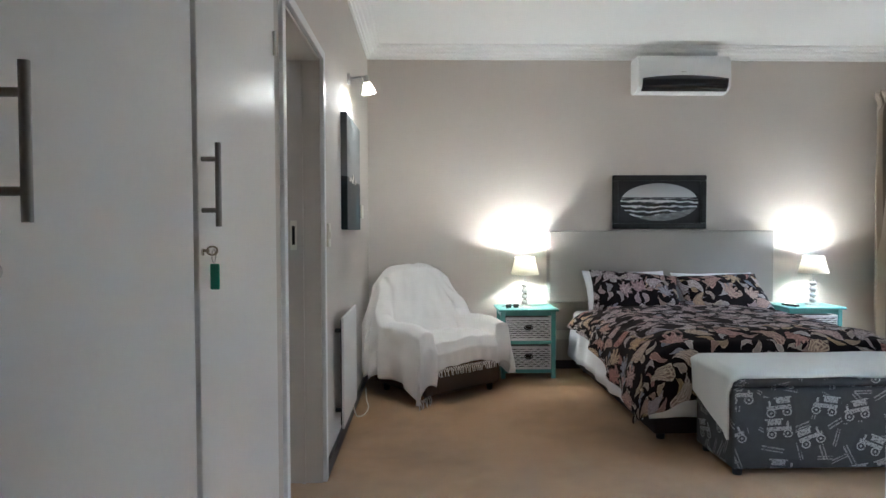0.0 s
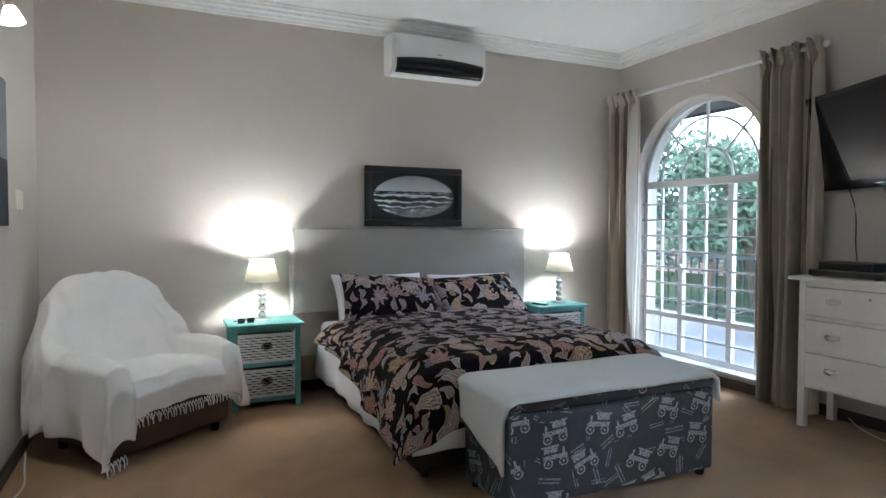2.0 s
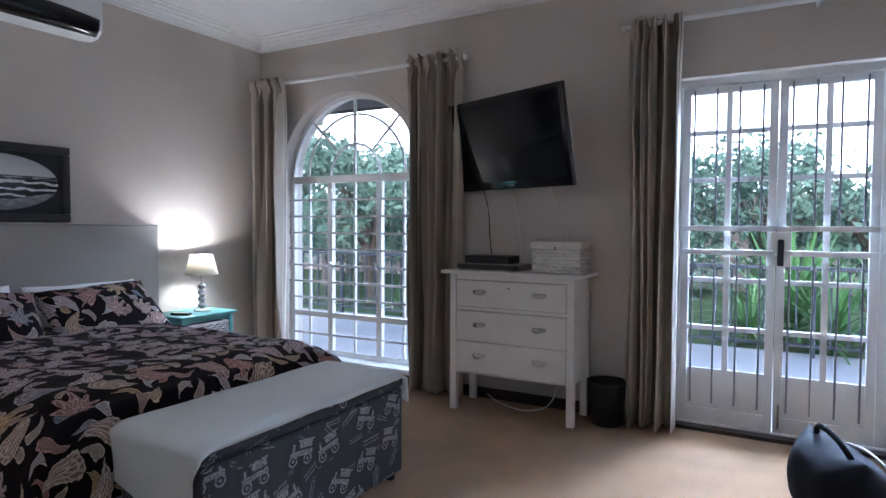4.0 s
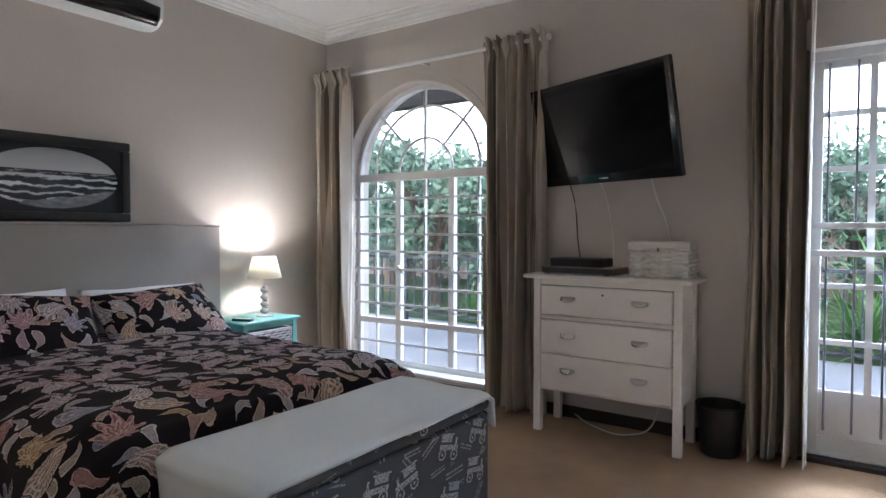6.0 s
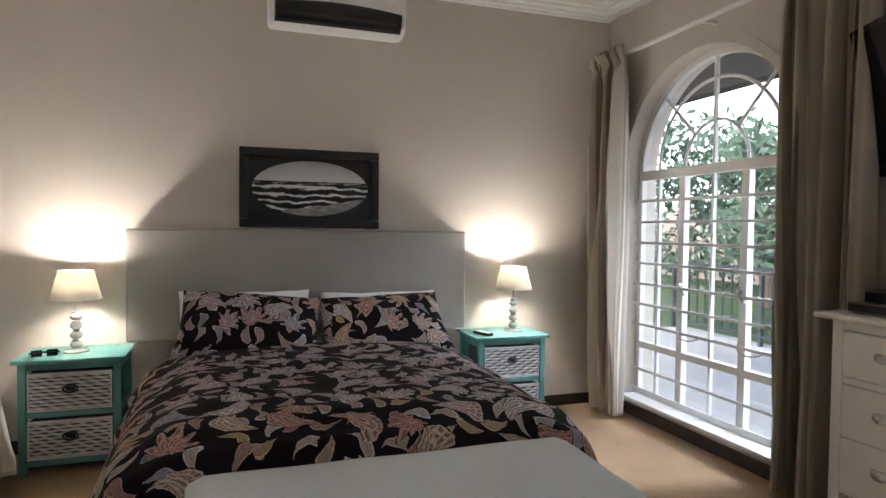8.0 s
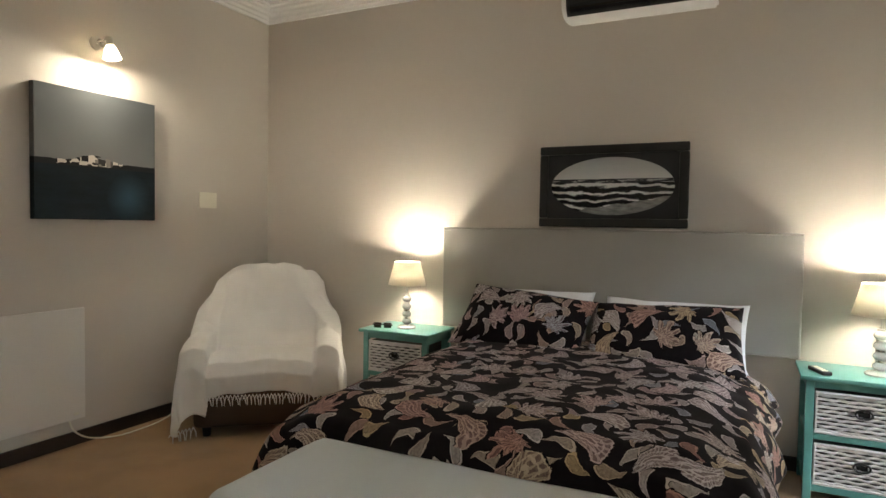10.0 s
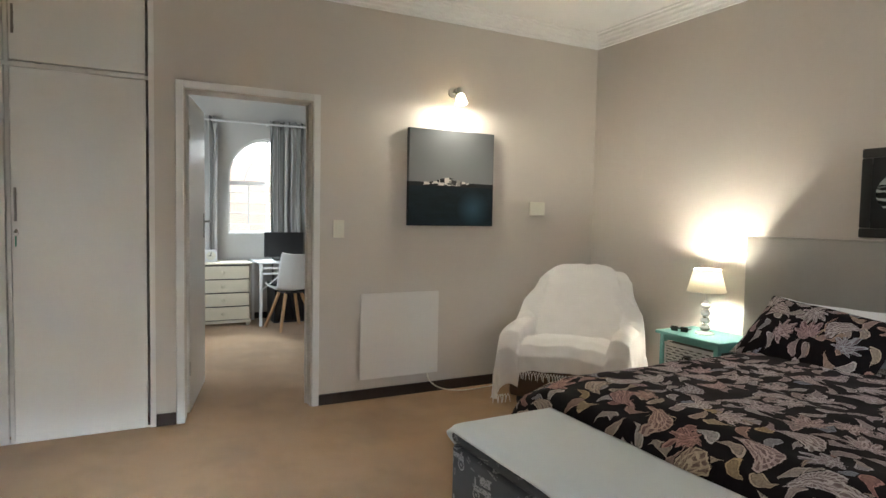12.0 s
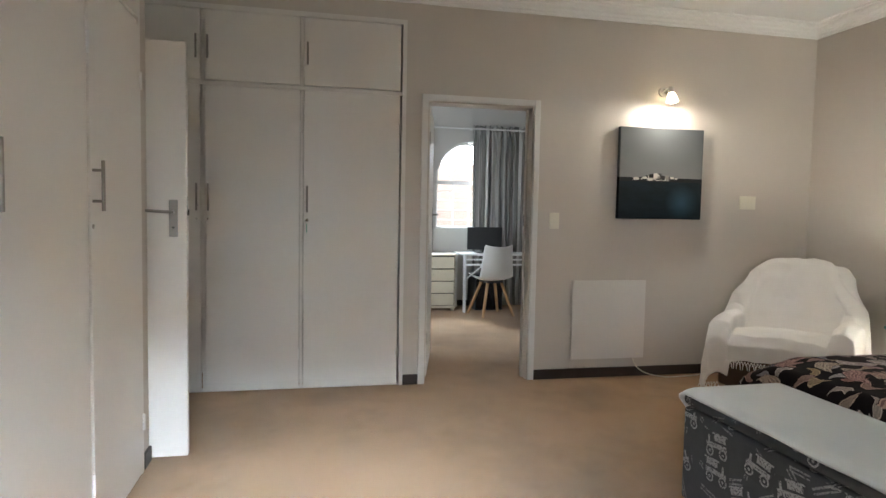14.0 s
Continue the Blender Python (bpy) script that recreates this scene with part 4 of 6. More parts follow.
def night_shore():
    m, t, b = nodes_of("dark_harbour_canvas")
    co = coords(t)
    xyz = t.nodes.new("ShaderNodeSeparateXYZ")
    t.links.new(co, xyz.inputs[0])
    y, z = xyz.outputs[1], xyz.outputs[2]
    skyc = ramp(t, maths(t, "ADD", maths(t, "MULTIPLY", z, 1.6), maths(t, "MULTIPLY", noisy(t, co, 4, 4), 0.1)), (0.0, (0.20, 0.205, 0.205)), (0.6, (0.085, 0.092, 0.095)))
    wat = mix(t, noisy(t, co, 5, 4, 0.6, (1, 1, 3.5)), (0.001, 0.002, 0.003), (0.010, 0.022, 0.032))
    # a pale blue gleam on the water
    gl = t.nodes.new("ShaderNodeVectorMath")
    gl.operation = "DISTANCE"
    gl.inputs[1].default_value = (0.038, 0.18, -0.22)
    t.links.new(co, gl.inputs[0])
    gleam = maths(t, "SUBTRACT", 1.0, maths(t, "MULTIPLY", gl.outputs["Value"], 7.0), clamp=True)
    wat = mix(t, maths(t, "MULTIPLY", gleam, 0.8), wat, (0.03, 0.085, 0.13))
    col = mix(t, maths(t, "GREATER_THAN", z, -0.045), wat, skyc)
    # white houses of uneven height on a dark shore
    brick = t.nodes.new("ShaderNodeTexVoronoi")
    brick.distance = "CHEBYCHEV"
    brick.inputs["Scale"].default_value = 26.0
    brick.inputs["Randomness"].default_value = 0.8
    t.links.new(co, brick.inputs["Vector"])
    tint = t.nodes.new("ShaderNodeSeparateColor")
    t.links.new(brick.outputs["Color"], tint.inputs[0])
    town = ramp(t, tint.outputs[0], (0.40, (0.012, 0.012, 0.013)), (0.46, (0.10, 0.095, 0.09)), (0.62, (0.62, 0.58, 0.52)))
    rise = maths(t, "MULTIPLY", maths(t, "SUBTRACT", 1.0, maths(t, "MULTIPLY", maths(t, "ABSOLUTE", maths(t, "ADD", y, 0.02)), 4.2)), 0.040)
    rise = maths(t, "ADD", maths(t, "SUBTRACT", rise, 0.045), maths(t, "MULTIPLY", maths(t, "SUBTRACT", tint.outputs[1], 0.4), 0.022))
    rise = maths(t, "MAXIMUM", rise, maths(t, "ADD", -0.038, maths(t, "MULTIPLY", noisy(t, co, 30, 2), 0.012)))
    where = maths(t, "MULTIPLY", maths(t, "GREATER_THAN", z, -0.062), maths(t, "LESS_THAN", z, rise))
    col = mix(t, where, col, mix(t, maths(t, "MULTIPLY", maths(t, "LESS_THAN", maths(t, "ABSOLUTE", maths(t, "ADD", y, 0.02)), 0.22), maths(t, "GREATER_THAN", z, -0.054)), (0.014, 0.015, 0.017), town))
    t.links.new(col, b.inputs["Base Color"])
    b.inputs["Roughness"].default_value = 0.5
    b.inputs["Specular IOR Level"].default_value = 0.2
    bump(t, b, noisy(t, co, 300, 2), 0.3, 0.001)
    return m


fp = thing("framed_picture", pose(2.55, YN - 0.004, 1.465), "black carved frame with an oval black-and-white sea print", "picture")
W2, H2 = 0.415, 0.235
for z in (-1, 1):
    part("frame_rail", boxes((-W2, W2, -0.03, 0, min(z * H2, z * (H2 - 0.05)), max(z * H2, z * (H2 - 0.05))), bevel=0.008, seg=3), EBONY, fp, "", 40)
for s in (-1, 1):
    part("frame_stile", boxes((min(s * W2, s * (W2 - 0.05)), max(s * W2, s * (W2 - 0.05)), -0.0295, 0, -H2 + 0.051, H2 - 0.051), bevel=0.008, seg=3), EBONY, fp, "", 40)
bm = bmesh.new()
outer, inner = [], []
for k in range(64):
    a = 2 * math.pi * k / 64
    c, s = math.cos(a), math.sin(a)
    k2 = min((W2 - 0.05) / max(abs(c), 1e-6), (H2 - 0.05) / max(abs(s), 1e-6))
    outer.append(bm.verts.new((c * k2, -0.016, s * k2)))
    inner.append(bm.verts.new((0.345 * c, -0.016, 0.165 * s)))
for k in range(64):
    bm.faces.new((outer[k], outer[(k + 1) % 64], inner[(k + 1) % 64], inner[k]))
thick(part("mount", bm, MAT_BOARD, fp, "charcoal mount with an oval opening"), 0.003)
bm = bmesh.new()
bm.faces.new([bm.verts.new((0.35 * math.cos(2 * math.pi * k / 48), -0.011, 0.17 * math.sin(2 * math.pi * k / 48))) for k in range(48)])
part("backing", boxes((-W2 + 0.045, W2 - 0.045, -0.0095, -0.003, -H2 + 0.045, H2 - 0.045)), MAT_BOARD, fp)
part("print", bm, sea_print(), fp, "black-and-white print of breaking waves")

cv = thing("canvas_painting", pose(0.001, 4.38, 1.575), "dark canvas of a harbour village below a grey sky", "painting")
part("canvas", boxes((0.0, 0.038, -0.352, 0.352, -0.347, 0.347), bevel=0.003), night_shore(), cv)

# ---- armchair under a throw ----
ch = thing("armchair", pose(0.785, 4.835, 0, 0, 0, 38) @ Matrix.Diagonal((1.12, 1.04, 1.02, 1)), "brown armchair covered with an off-white fringed throw", "armchair")
part("base", boxes((-0.33, 0.33, 0.0, 0.62, 0.055, 0.32), bevel=0.03, seg=3), BROWN, ch, "brown upholstered base", 45)
part("back", boxes((-0.24, 0.24, 0.615, 0.69, 0.20, 0.82), bevel=0.03, seg=3), BROWN, ch, "", 45)
for s in (-1, 1):
    part("arm", boxes((s * 0.315 - 0.045, s * 0.315 + 0.045, 0.10, 0.50, 0.12, 0.37), bevel=0.03, seg=3), BROWN, ch, "", 45)
    for y in (0.06, 0.55):
        part("foot", turned(((0.02, 0), (0.024, 0.056)), 10), DARK, ch, "", None, pose(s * 0.27, y, 0))


def lerp_rows(rows, t):
    t = min(max(t, 0.0), 1.0) * (len(rows) - 1)
    i = min(int(t), len(rows) - 2)
    f = smooth01(t - i) * 0.5 + (t - i) * 0.5
    return [a + (b - a) * f for a, b in zip(rows[i], rows[i + 1])]


# depth, half width, arm height, seat height, hem height, arm thickness
STATIONS = (
    (-0.025, 0.375, 0.21, 0.24, 0.13, 0.13),
    (-0.035, 0.385, 0.38, 0.345, 0.12, 0.13),
    (-0.005, 0.39, 0.49, 0.415, 0.12, 0.13),
    (0.12, 0.395, 0.52, 0.44, 0.14, 0.13),
    (0.28, 0.40, 0.525, 0.43, 0.15, 0.13),
    (0.40, 0.40, 0.52, 0.41, 0.15, 0.13),
    (0.45, 0.405, 0.56, 0.50, 0.15, 0.14),
    (0.50, 0.405, 0.66, 0.64, 0.14, 0.14),
    (0.55, 0.395, 0.73, 0.80, 0.13, 0.15),
    (0.59, 0.385, 0.80, 0.90, 0.13, 0.16),
    (0.645, 0.37, 0.82, 0.935, 0.13, 0.17),
    (0.705, 0.36, 0.77, 0.88, 0.13, 0.17),
    (0.735, 0.34, 0.58, 0.62, 0.13, 0.16),
    (0.745, 0.33, 0.36, 0.38, 0.13, 0.16),
)


def throw_at(u, v):
    y, hw, arm, seat, hem, at = lerp_rows(STATIONS, v)
    s = u * 2 - 1
    sg, a = (1 if s > 0 else -1), abs(s)
    if s < 0:
        hem -= 0.095 * (1 - smooth01((v - 0.05) / 0.20))
        arm -= 0.08 * (1 - smooth01(v / 0.07))
    if a < 0.36:                                     # seat or back between the arms
        f = a / 0.36
        x, z = f * (hw - at), seat + 0.02 * (1 - f * f)
    elif a < 0.46:                                   # up the inner side of the arm
        f = (a - 0.36) / 0.10
        x = hw - at + 0.02 * f
        z = seat + (arm - seat) * smooth01(f)
    elif a < 0.62:                                   # over the arm
        f = (a - 0.46) / 0.16
        x = hw - at + 0.02 + (at - 0.02) * f
        z = arm + 0.028 * math.sin(math.pi * f) - 0.02 * f
    else:                                            # down the outer side
        f = (a - 0.62) / 0.38
        x = hw + 0.028 * math.sin(f * 1.5) + 0.020 * f * math.sin(v * 38 + sg * 2 + 3 * f) + 0.01 * ripple(v * 9, f * 2, sg)
        z = (arm - 0.02) + (hem - arm + 0.02) * f
    bk = smooth01((v - 0.46) / 0.2)
    if a < 0.62:
        f = a / 0.62
        x += (hw * f - x) * bk
        z += (seat - (seat - arm) * f**3.2 - z) * bk
    x *= 1 - (0.19 if sg > 0 else 0.21) * bk * smooth01((z - 0.40) / 0.4)
    n = 0.014 * ripple(s * 3.5, v * 6, 3) + 0.009 * ripple(s * 10, v * 14, 5)
    # creases that run from the arm's root over the back and down the outer side
    crease = 0.013 * math.sin(26 * s + 34 * v + 3 * ripple(s * 2, v * 2, 7)) * smooth01((a - 0.30) * 5) * smooth01((v - 0.30) * 5) * (1 - smooth01((v - 0.74) * 6))
    n += crease
    fold = 0.013 * math.sin(14 * s + 9 * v) * smooth01((v - 0.45) * 4) * (1 - smooth01((a - 0.2) * 2))
    return (sg * x + n * 0.6, y + n + fold * 0.5, z + n * 0.8)


th = part("throw", sheet(110, 110, throw_at, lambda u, v: (u * 2.0, v * 1.9)), THROW, ch, "off-white woven throw with a knotted fringe")
thick(th, 0.006)
rng = random.Random(4)
knot = bmesh.new()
for dx in (-0.011, 0.011):
    rod(knot, (0, 0, 0), (dx, -0.006, -0.027), 0.0026, 5)
rod(knot, (0.011, -0.006, -0.025), (0.013, -0.008, -0.058), 0.0034, 5, 0.002)
tassel = mesh_of("tassel", knot, THROW)
spots = [(-0.27 + 0.54 * k / 30, -0.034, 0.250) for k in range(31)]
spots += [(0.30 + 0.11 * k / 8, -0.02 + 0.03 * k / 8, 0.24 - 0.07 * k / 8) for k in range(9)]
spots += [(-0.42 + 0.10 * k / 6, -0.035, 0.058 + 0.004 * k) for k in range(7)]
for x, y, z in spots:
    ob = new("tassel", tassel)
    ob.parent = ch
    ob.matrix_basis = pose(x, y, z, rng.uniform(-8, 8), rng.uniform(-10, 10), rng.uniform(-25, 25))


# ---- windows ----
def ring_frame(yc, spring, r, sill, width, x0, x1, steps=28):
    """An arched frame of that width, with legs down to the sill."""
    pts = [(yc - r, sill), *[(yc - r * math.cos(math.pi * k / steps), spring + r * math.sin(math.pi * k / steps)) for k in range(steps + 1)], (yc + r, sill)]
    q = r - width
    ins = [(yc - q, sill), *[(yc - q * math.cos(math.pi * k / steps), spring + q * math.sin(math.pi * k / steps)) for k in range(steps + 1)], (yc + q, sill)]
    bm = bmesh.new()
    rows = [[bm.verts.new((x, *p)) for p in line] for x, line in ((x0, pts), (x0, ins), (x1, ins), (x1, pts))]
    for a, b in ((0, 1), (1, 2), (2, 3), (3, 0)):
        for k in range(len(pts) - 1):
            bm.faces.new((rows[a][k], rows[a][k + 1], rows[b][k + 1], rows[b][k]))
    for k in (0, -1):
        bm.faces.new([rows[i][k] for i in range(4)])
    return bm


def arc_bar(yc, zc, r, x, t=0.008, steps=20):
    return sweep([(x, yc - r * math.cos(math.pi * k / steps), zc + r * math.sin(math.pi * k / steps)) for k in range(steps + 1)], t, 6)


def pane_arch(yc, zc, r, x, steps=28):
    bm = bmesh.new()
    for xx in (x, x + 0.004):
        bm.faces.new([bm.verts.new((xx, yc - r * math.cos(math.pi * k / steps), zc + r * math.sin(math.pi * k / steps))) for k in range(steps + 1)])
    vs = list(bm.verts)
    n = steps + 1
    for k in range(n):
        bm.faces.new((vs[k], vs[(k + 1) % n], vs[n + (k + 1) % n], vs[n + k]))
    return bm


def clear(ob):
    ob.visible_shadow = False
    return ob


X = XE + 0.12
w1 = thing("window_1", pose(0, 0, 0), "tall arched white steel window with burglar bars", "window", "", "structure")
part("window_frame", ring_frame(WIN_Y, WIN_SPRING, WIN_R - 0.001, WIN_SILL + 0.001, 0.035, X - 0.02, X + 0.02), FRAME_WHITE, w1, "", 40)
part("transom", boxes((X - 0.022, X + 0.022, WIN_Y - WIN_R + 0.035, WIN_Y + WIN_R - 0.035, WIN_SPRING - 0.03, WIN_SPRING + 0.03), bevel=0.003), FRAME_WHITE, w1)
part("bottom_rail", boxes((X - 0.021, X + 0.021, WIN_Y - WIN_R + 0.035, WIN_Y + WIN_R - 0.035, WIN_SILL + 0.002, WIN_SILL + 0.05), bevel=0.003), FRAME_WHITE, w1)
for y in (WIN_Y - 0.25, WIN_Y + 0.25):
    part("mullion", boxes((X - 0.022, X + 0.022, y - 0.026, y + 0.026, WIN_SILL + 0.051, WIN_SPRING - 0.031), bevel=0.003), FRAME_WHITE, w1)
for y in (WIN_Y - 0.48, WIN_Y, WIN_Y + 0.48):
    part("glazing_bar", boxes((X - 0.012, X + 0.012, y - 0.009, y + 0.009, WIN_SILL + 0.051, WIN_SPRING - 0.031)), FRAME_WHITE, w1)
part("lower_rail", boxes((X - 0.023, X + 0.023, WIN_Y - WIN_R + 0.036, WIN_Y + WIN_R - 0.036, 0.438, 0.482), bevel=0.003), FRAME_WHITE, w1)
for z in (1.428, 1.290, 1.152, 1.016, 0.878, 0.741, 0.603, 0.300, 0.165):
    part("burglar_bar", boxes((X - 0.053, X - 0.045, WIN_Y - WIN_R, WIN_Y + WIN_R, z - 0.009, z + 0.009), bevel=0.002), FRAME_WHITE, w1)
for y in (WIN_Y - 0.235, WIN_Y + 0.235):
    part("stay", sweep([(X - 0.03, y, 0.62), (X - 0.075, y - 0.05, 0.585), (X - 0.075, y - 0.14, 0.575), (X - 0.055, y - 0.20, 0.60)], 0.005, 6), CHROME, w1, "steel casement stay", 60)
part("fan_bar", boxes((X - 0.013, X + 0.013, WIN_Y - 0.008, WIN_Y + 0.008, WIN_SPRING + 0.031, WIN_SPRING + WIN_R - 0.036)), FRAME_WHITE, w1)
part("fan_bar", arc_bar(WIN_Y, WIN_SPRING + 0.03, 0.49, X, 0.011), FRAME_WHITE, w1, "", 60)
part("fan_bar", arc_bar(WIN_Y, WIN_SPRING + 0.03, 0.25, X, 0.011), FRAME_WHITE, w1, "", 60)
for s in (-1, 1):
    a = radians(48)
    part("fan_bar", rods(((X, WIN_Y + s * 0.25 * math.cos(a), WIN_SPRING + 0.03 + 0.25 * math.sin(a)), (X, WIN_Y + s * 0.65 * math.cos(a), WIN_SPRING + 0.65 * math.sin(a)), 0.011)), FRAME_WHITE, w1, "", 50)
clear(part("pane", pane_arch(WIN_Y, WIN_SPRING, WIN_R - 0.02, X + 0.002), PANE, w1))
for y0, y1 in ((-WIN_R + 0.03, -0.25), (-0.25, 0.25), (0.25, WIN_R - 0.03)):
    clear(part("pane", boxes((X + 0.001, X + 0.005, WIN_Y + y0, WIN_Y + y1, WIN_SILL + 0.04, WIN_SPRING)), PANE, w1))
part("window_sill", boxes((XE - 0.03, X - 0.024, WIN_Y - WIN_R + 0.002, WIN_Y + WIN_R - 0.002, WIN_SILL + 0.0, WIN_SILL + 0.022), bevel=0.004), FRAME_WHITE, w1)
for y in (WIN_Y - 0.235, WIN_Y + 0.235):
    part("catch", rods(((X - 0.02, y, 0.90), (X - 0.05, y, 0.90), 0.012), ((X - 0.045, y, 0.905), (X - 0.06, y - 0.07, 0.845), 0.008)), CHROME, w1, "steel casement catch", 50)
bm = ring_frame(WIN_Y, WIN_SPRING, WIN_R + 0.055, WIN_SILL, 0.053, XE - 0.012, XE + 0.002)
part("plaster_surround", bm, WALL, w1, "", 40)

# patio doors
X = XE + 0.10
p1 = thing("door_patio", pose(0, 0, 0), "white steel glazed patio doors with burglar bars", "patio door", "", "structure")
part("door_frame", boxes((X - 0.03, X + 0.03, PAT_A + 0.001, PAT_A + 0.04, 0.0, PAT_H - 0.001), (X - 0.03, X + 0.03, PAT_B - 0.04, PAT_B - 0.001, 0.0, PAT_H - 0.001), (X - 0.03, X + 0.03, PAT_A + 0.04, PAT_B - 0.04, PAT_H - 0.045, PAT_H - 0.001), (X - 0.03, X + 0.03, PAT_A + 0.04, PAT_B - 0.04, 0.0, 0.03), bevel=0.003), FRAME_WHITE, p1)
MID = 1.795
for y0, y1 in ((PAT_A + 0.042, 1.305), (1.308, MID - 0.002), (MID + 0.002, PAT_B - 0.042)):
    lf = part("leaf", boxes((X - 0.02, X + 0.02, y0, y0 + 0.045, 0.035, PAT_H - 0.05), (X - 0.02, X + 0.02, y1 - 0.045, y1, 0.035, PAT_H - 0.05), (X - 0.02, X + 0.02, y0 + 0.045, y1 - 0.045, 0.035, 0.12), (X - 0.02, X + 0.02, y0 + 0.045, y1 - 0.045, PAT_H - 0.09, PAT_H - 0.05), (X - 0.006, X + 0.006, y0 + 0.045, y1 - 0.045, 0.12, 0.36), bevel=0.002), FRAME_WHITE, p1, "white steel leaf with a solid lower panel")
    yc = (y0 + y1) / 2
    part("glazing_bar", boxes((X - 0.014, X + 0.014, yc - 0.016, yc + 0.016, 0.36, PAT_H - 0.09)), FRAME_WHITE, lf)
    for z in (0.61, 0.90, 1.50, 1.78):
        part("glazing_bar", boxes((X - 0.013, X + 0.013, y0 + 0.045, y1 - 0.045, z - 0.014, z + 0.014)), FRAME_WHITE, lf)
    for z in (1.07, 1.21):
        part("gate_rail", boxes((X - 0.062, X - 0.038, y0 + 0.004, y1 - 0.004, z - 0.016, z + 0.016), bevel=0.003), FRAME_WHITE, lf, "white rail of the security gate")
    for k in range(4):
        y = y0 + (y1 - y0) * (k + 0.62) / 4.2
        part("gate_bar", rods(((X - 0.05, y, 0.16), (X - 0.05, y, 1.056), 0.006), ((X - 0.05, y, 1.224), (X - 0.05, y, PAT_H - 0.07), 0.006), steps=8), GATE, lf, "grey upright bar of the security gate", 50)
    clear(part("pane", boxes((X + 0.002, X + 0.006, y0 + 0.04, y1 - 0.04, 0.355, PAT_H - 0.08)), PANE, lf))
part("lock_case", boxes((X - 0.075, X - 0.037, MID - 0.075, MID + 0.03, 0.995, 1.055), (X - 0.072, X - 0.04, MID - 0.075, MID + 0.03, 1.088, 1.192), bevel=0.004), FRAME_WHITE, p1, "white steel lock box")
part("handle", boxes((X - 0.095, X - 0.074, MID - 0.04, MID - 0.008, 1.0, 1.15), bevel=0.006), DARK, p1, "dark lock handle")
part("bolt", rods(((X - 0.028, MID - 0.03, 0.06), (X - 0.028, MID - 0.03, 0.20), 0.006)), BRASS, p1)
part("threshold", boxes((XE - 0.01, XE + 0.07, PAT_A + 0.002, PAT_B - 0.002, -0.02, 0.022), bevel=0.004), SKIRT, p1, "dark wooden threshold")


# ---- curtains ----
def curtain(name, axis, at, y0, y1, top, folds, cloth, label, seed, foot=0.02, squeeze=0.86, depth=0.072):
    """A gathered curtain along y at x = at: a ruffled heading, deep uneven folds, drawn in a little lower down."""
    rg = random.Random(seed)
    ph = [rg.uniform(-0.5, 0.5) for _ in range(folds * 2 + 4)]
    yc, half = (y0 + y1) / 2, (y1 - y0) / 2

    widths = [rg.uniform(0.55, 1.5) for _ in range(folds)]
    ends = [sum(widths[:i]) / sum(widths) for i in range(folds + 1)]
    deep = [rg.uniform(0.65, 1.25) for _ in range(folds + 1)]

    def place(u, v):
        z = top - v * (top - foot)
        i = max(j for j in range(folds) if ends[j] <= u + 1e-9)
        f = (u - ends[i]) / (ends[i + 1] - ends[i])
        p = 2 * math.pi * (i + f) + ph[i] * (1 - abs(f * 2 - 1)) * 1.2
        amp = deep[i] + (deep[i + 1] - deep[i]) * f
        head = 1 - smooth01((v - 0.012) / 0.07)
        tight = 1 - (1 - squeeze) * smooth01(v * 1.6) * (1 - 0.35 * smooth01((v - 0.55) * 2.2))
        drift = 0.5 * ripple(u * 2, v * 2.2, seed + 3)
        d = depth * amp * (1 - 0.62 * head) * (math.copysign(abs(math.sin(p + drift)) ** 0.7, math.sin(p + drift)) + 0.28 * (1 - head) * math.sin(2.3 * p + seed + 2 * v)) * (0.85 + 0.8 * ripple(u * 4, v * 1.2, seed))
        # gathers under and over the pole
        d += head * (0.020 + 0.020 * math.sin(p * 3.0 + ph[i + 1] * 4)) - 0.014 * math.exp(-((v - 0.034) / 0.010) ** 2)
        if v < 0.022:
            flare = 1 - v / 0.022
            d += 0.026 * flare * math.sin(p * 2.0 + ph[i] * 6) + 0.012
            z += flare * (0.016 + 0.012 * math.sin(p * 1.5 + ph[i + 2] * 8))
        y = yc + (u * 2 - 1) * half * tight + 0.020 * math.sin(p + 1.2) + 0.02 * ripple(u * 3, v * 3, seed + 5) * v
        return (at - d, y, z)

    ob = solo(name, sheet(folds * 20, 80, place, lambda u, v: (u * (y1 - y0) * 2.6, v * top)), cloth, label, "curtain", "curtains")
    thick(ob, 0.004)
    return ob


def curtain_rod(name, x, y0, y1, z, r, wall, label):
    ob = thing(name, pose(0, 0, 0), label, "curtain rod")
    part("pole", rods(((x, y0, z), (x, y1, z), r)), FRAME_WHITE, ob, "", 50)
    for y in (y0, y1):
        part("finial", turned(((0.004, -0.02), (r * 1.5, -0.008), (r * 1.7, 0.004), (r * 1.2, 0.016), (0.003, 0.022)), 14), FRAME_WHITE, ob, "", 60, pose(x, y, z, 90, 0, 0))
    for y in (y0 + 0.08, y1 - 0.08, (y0 + y1) / 2):
        part("bracket", boxes((min(x, wall), max(x, wall), y - 0.008, y + 0.008, z - 0.014, z + 0.004)), FRAME_WHITE, ob)
    return ob


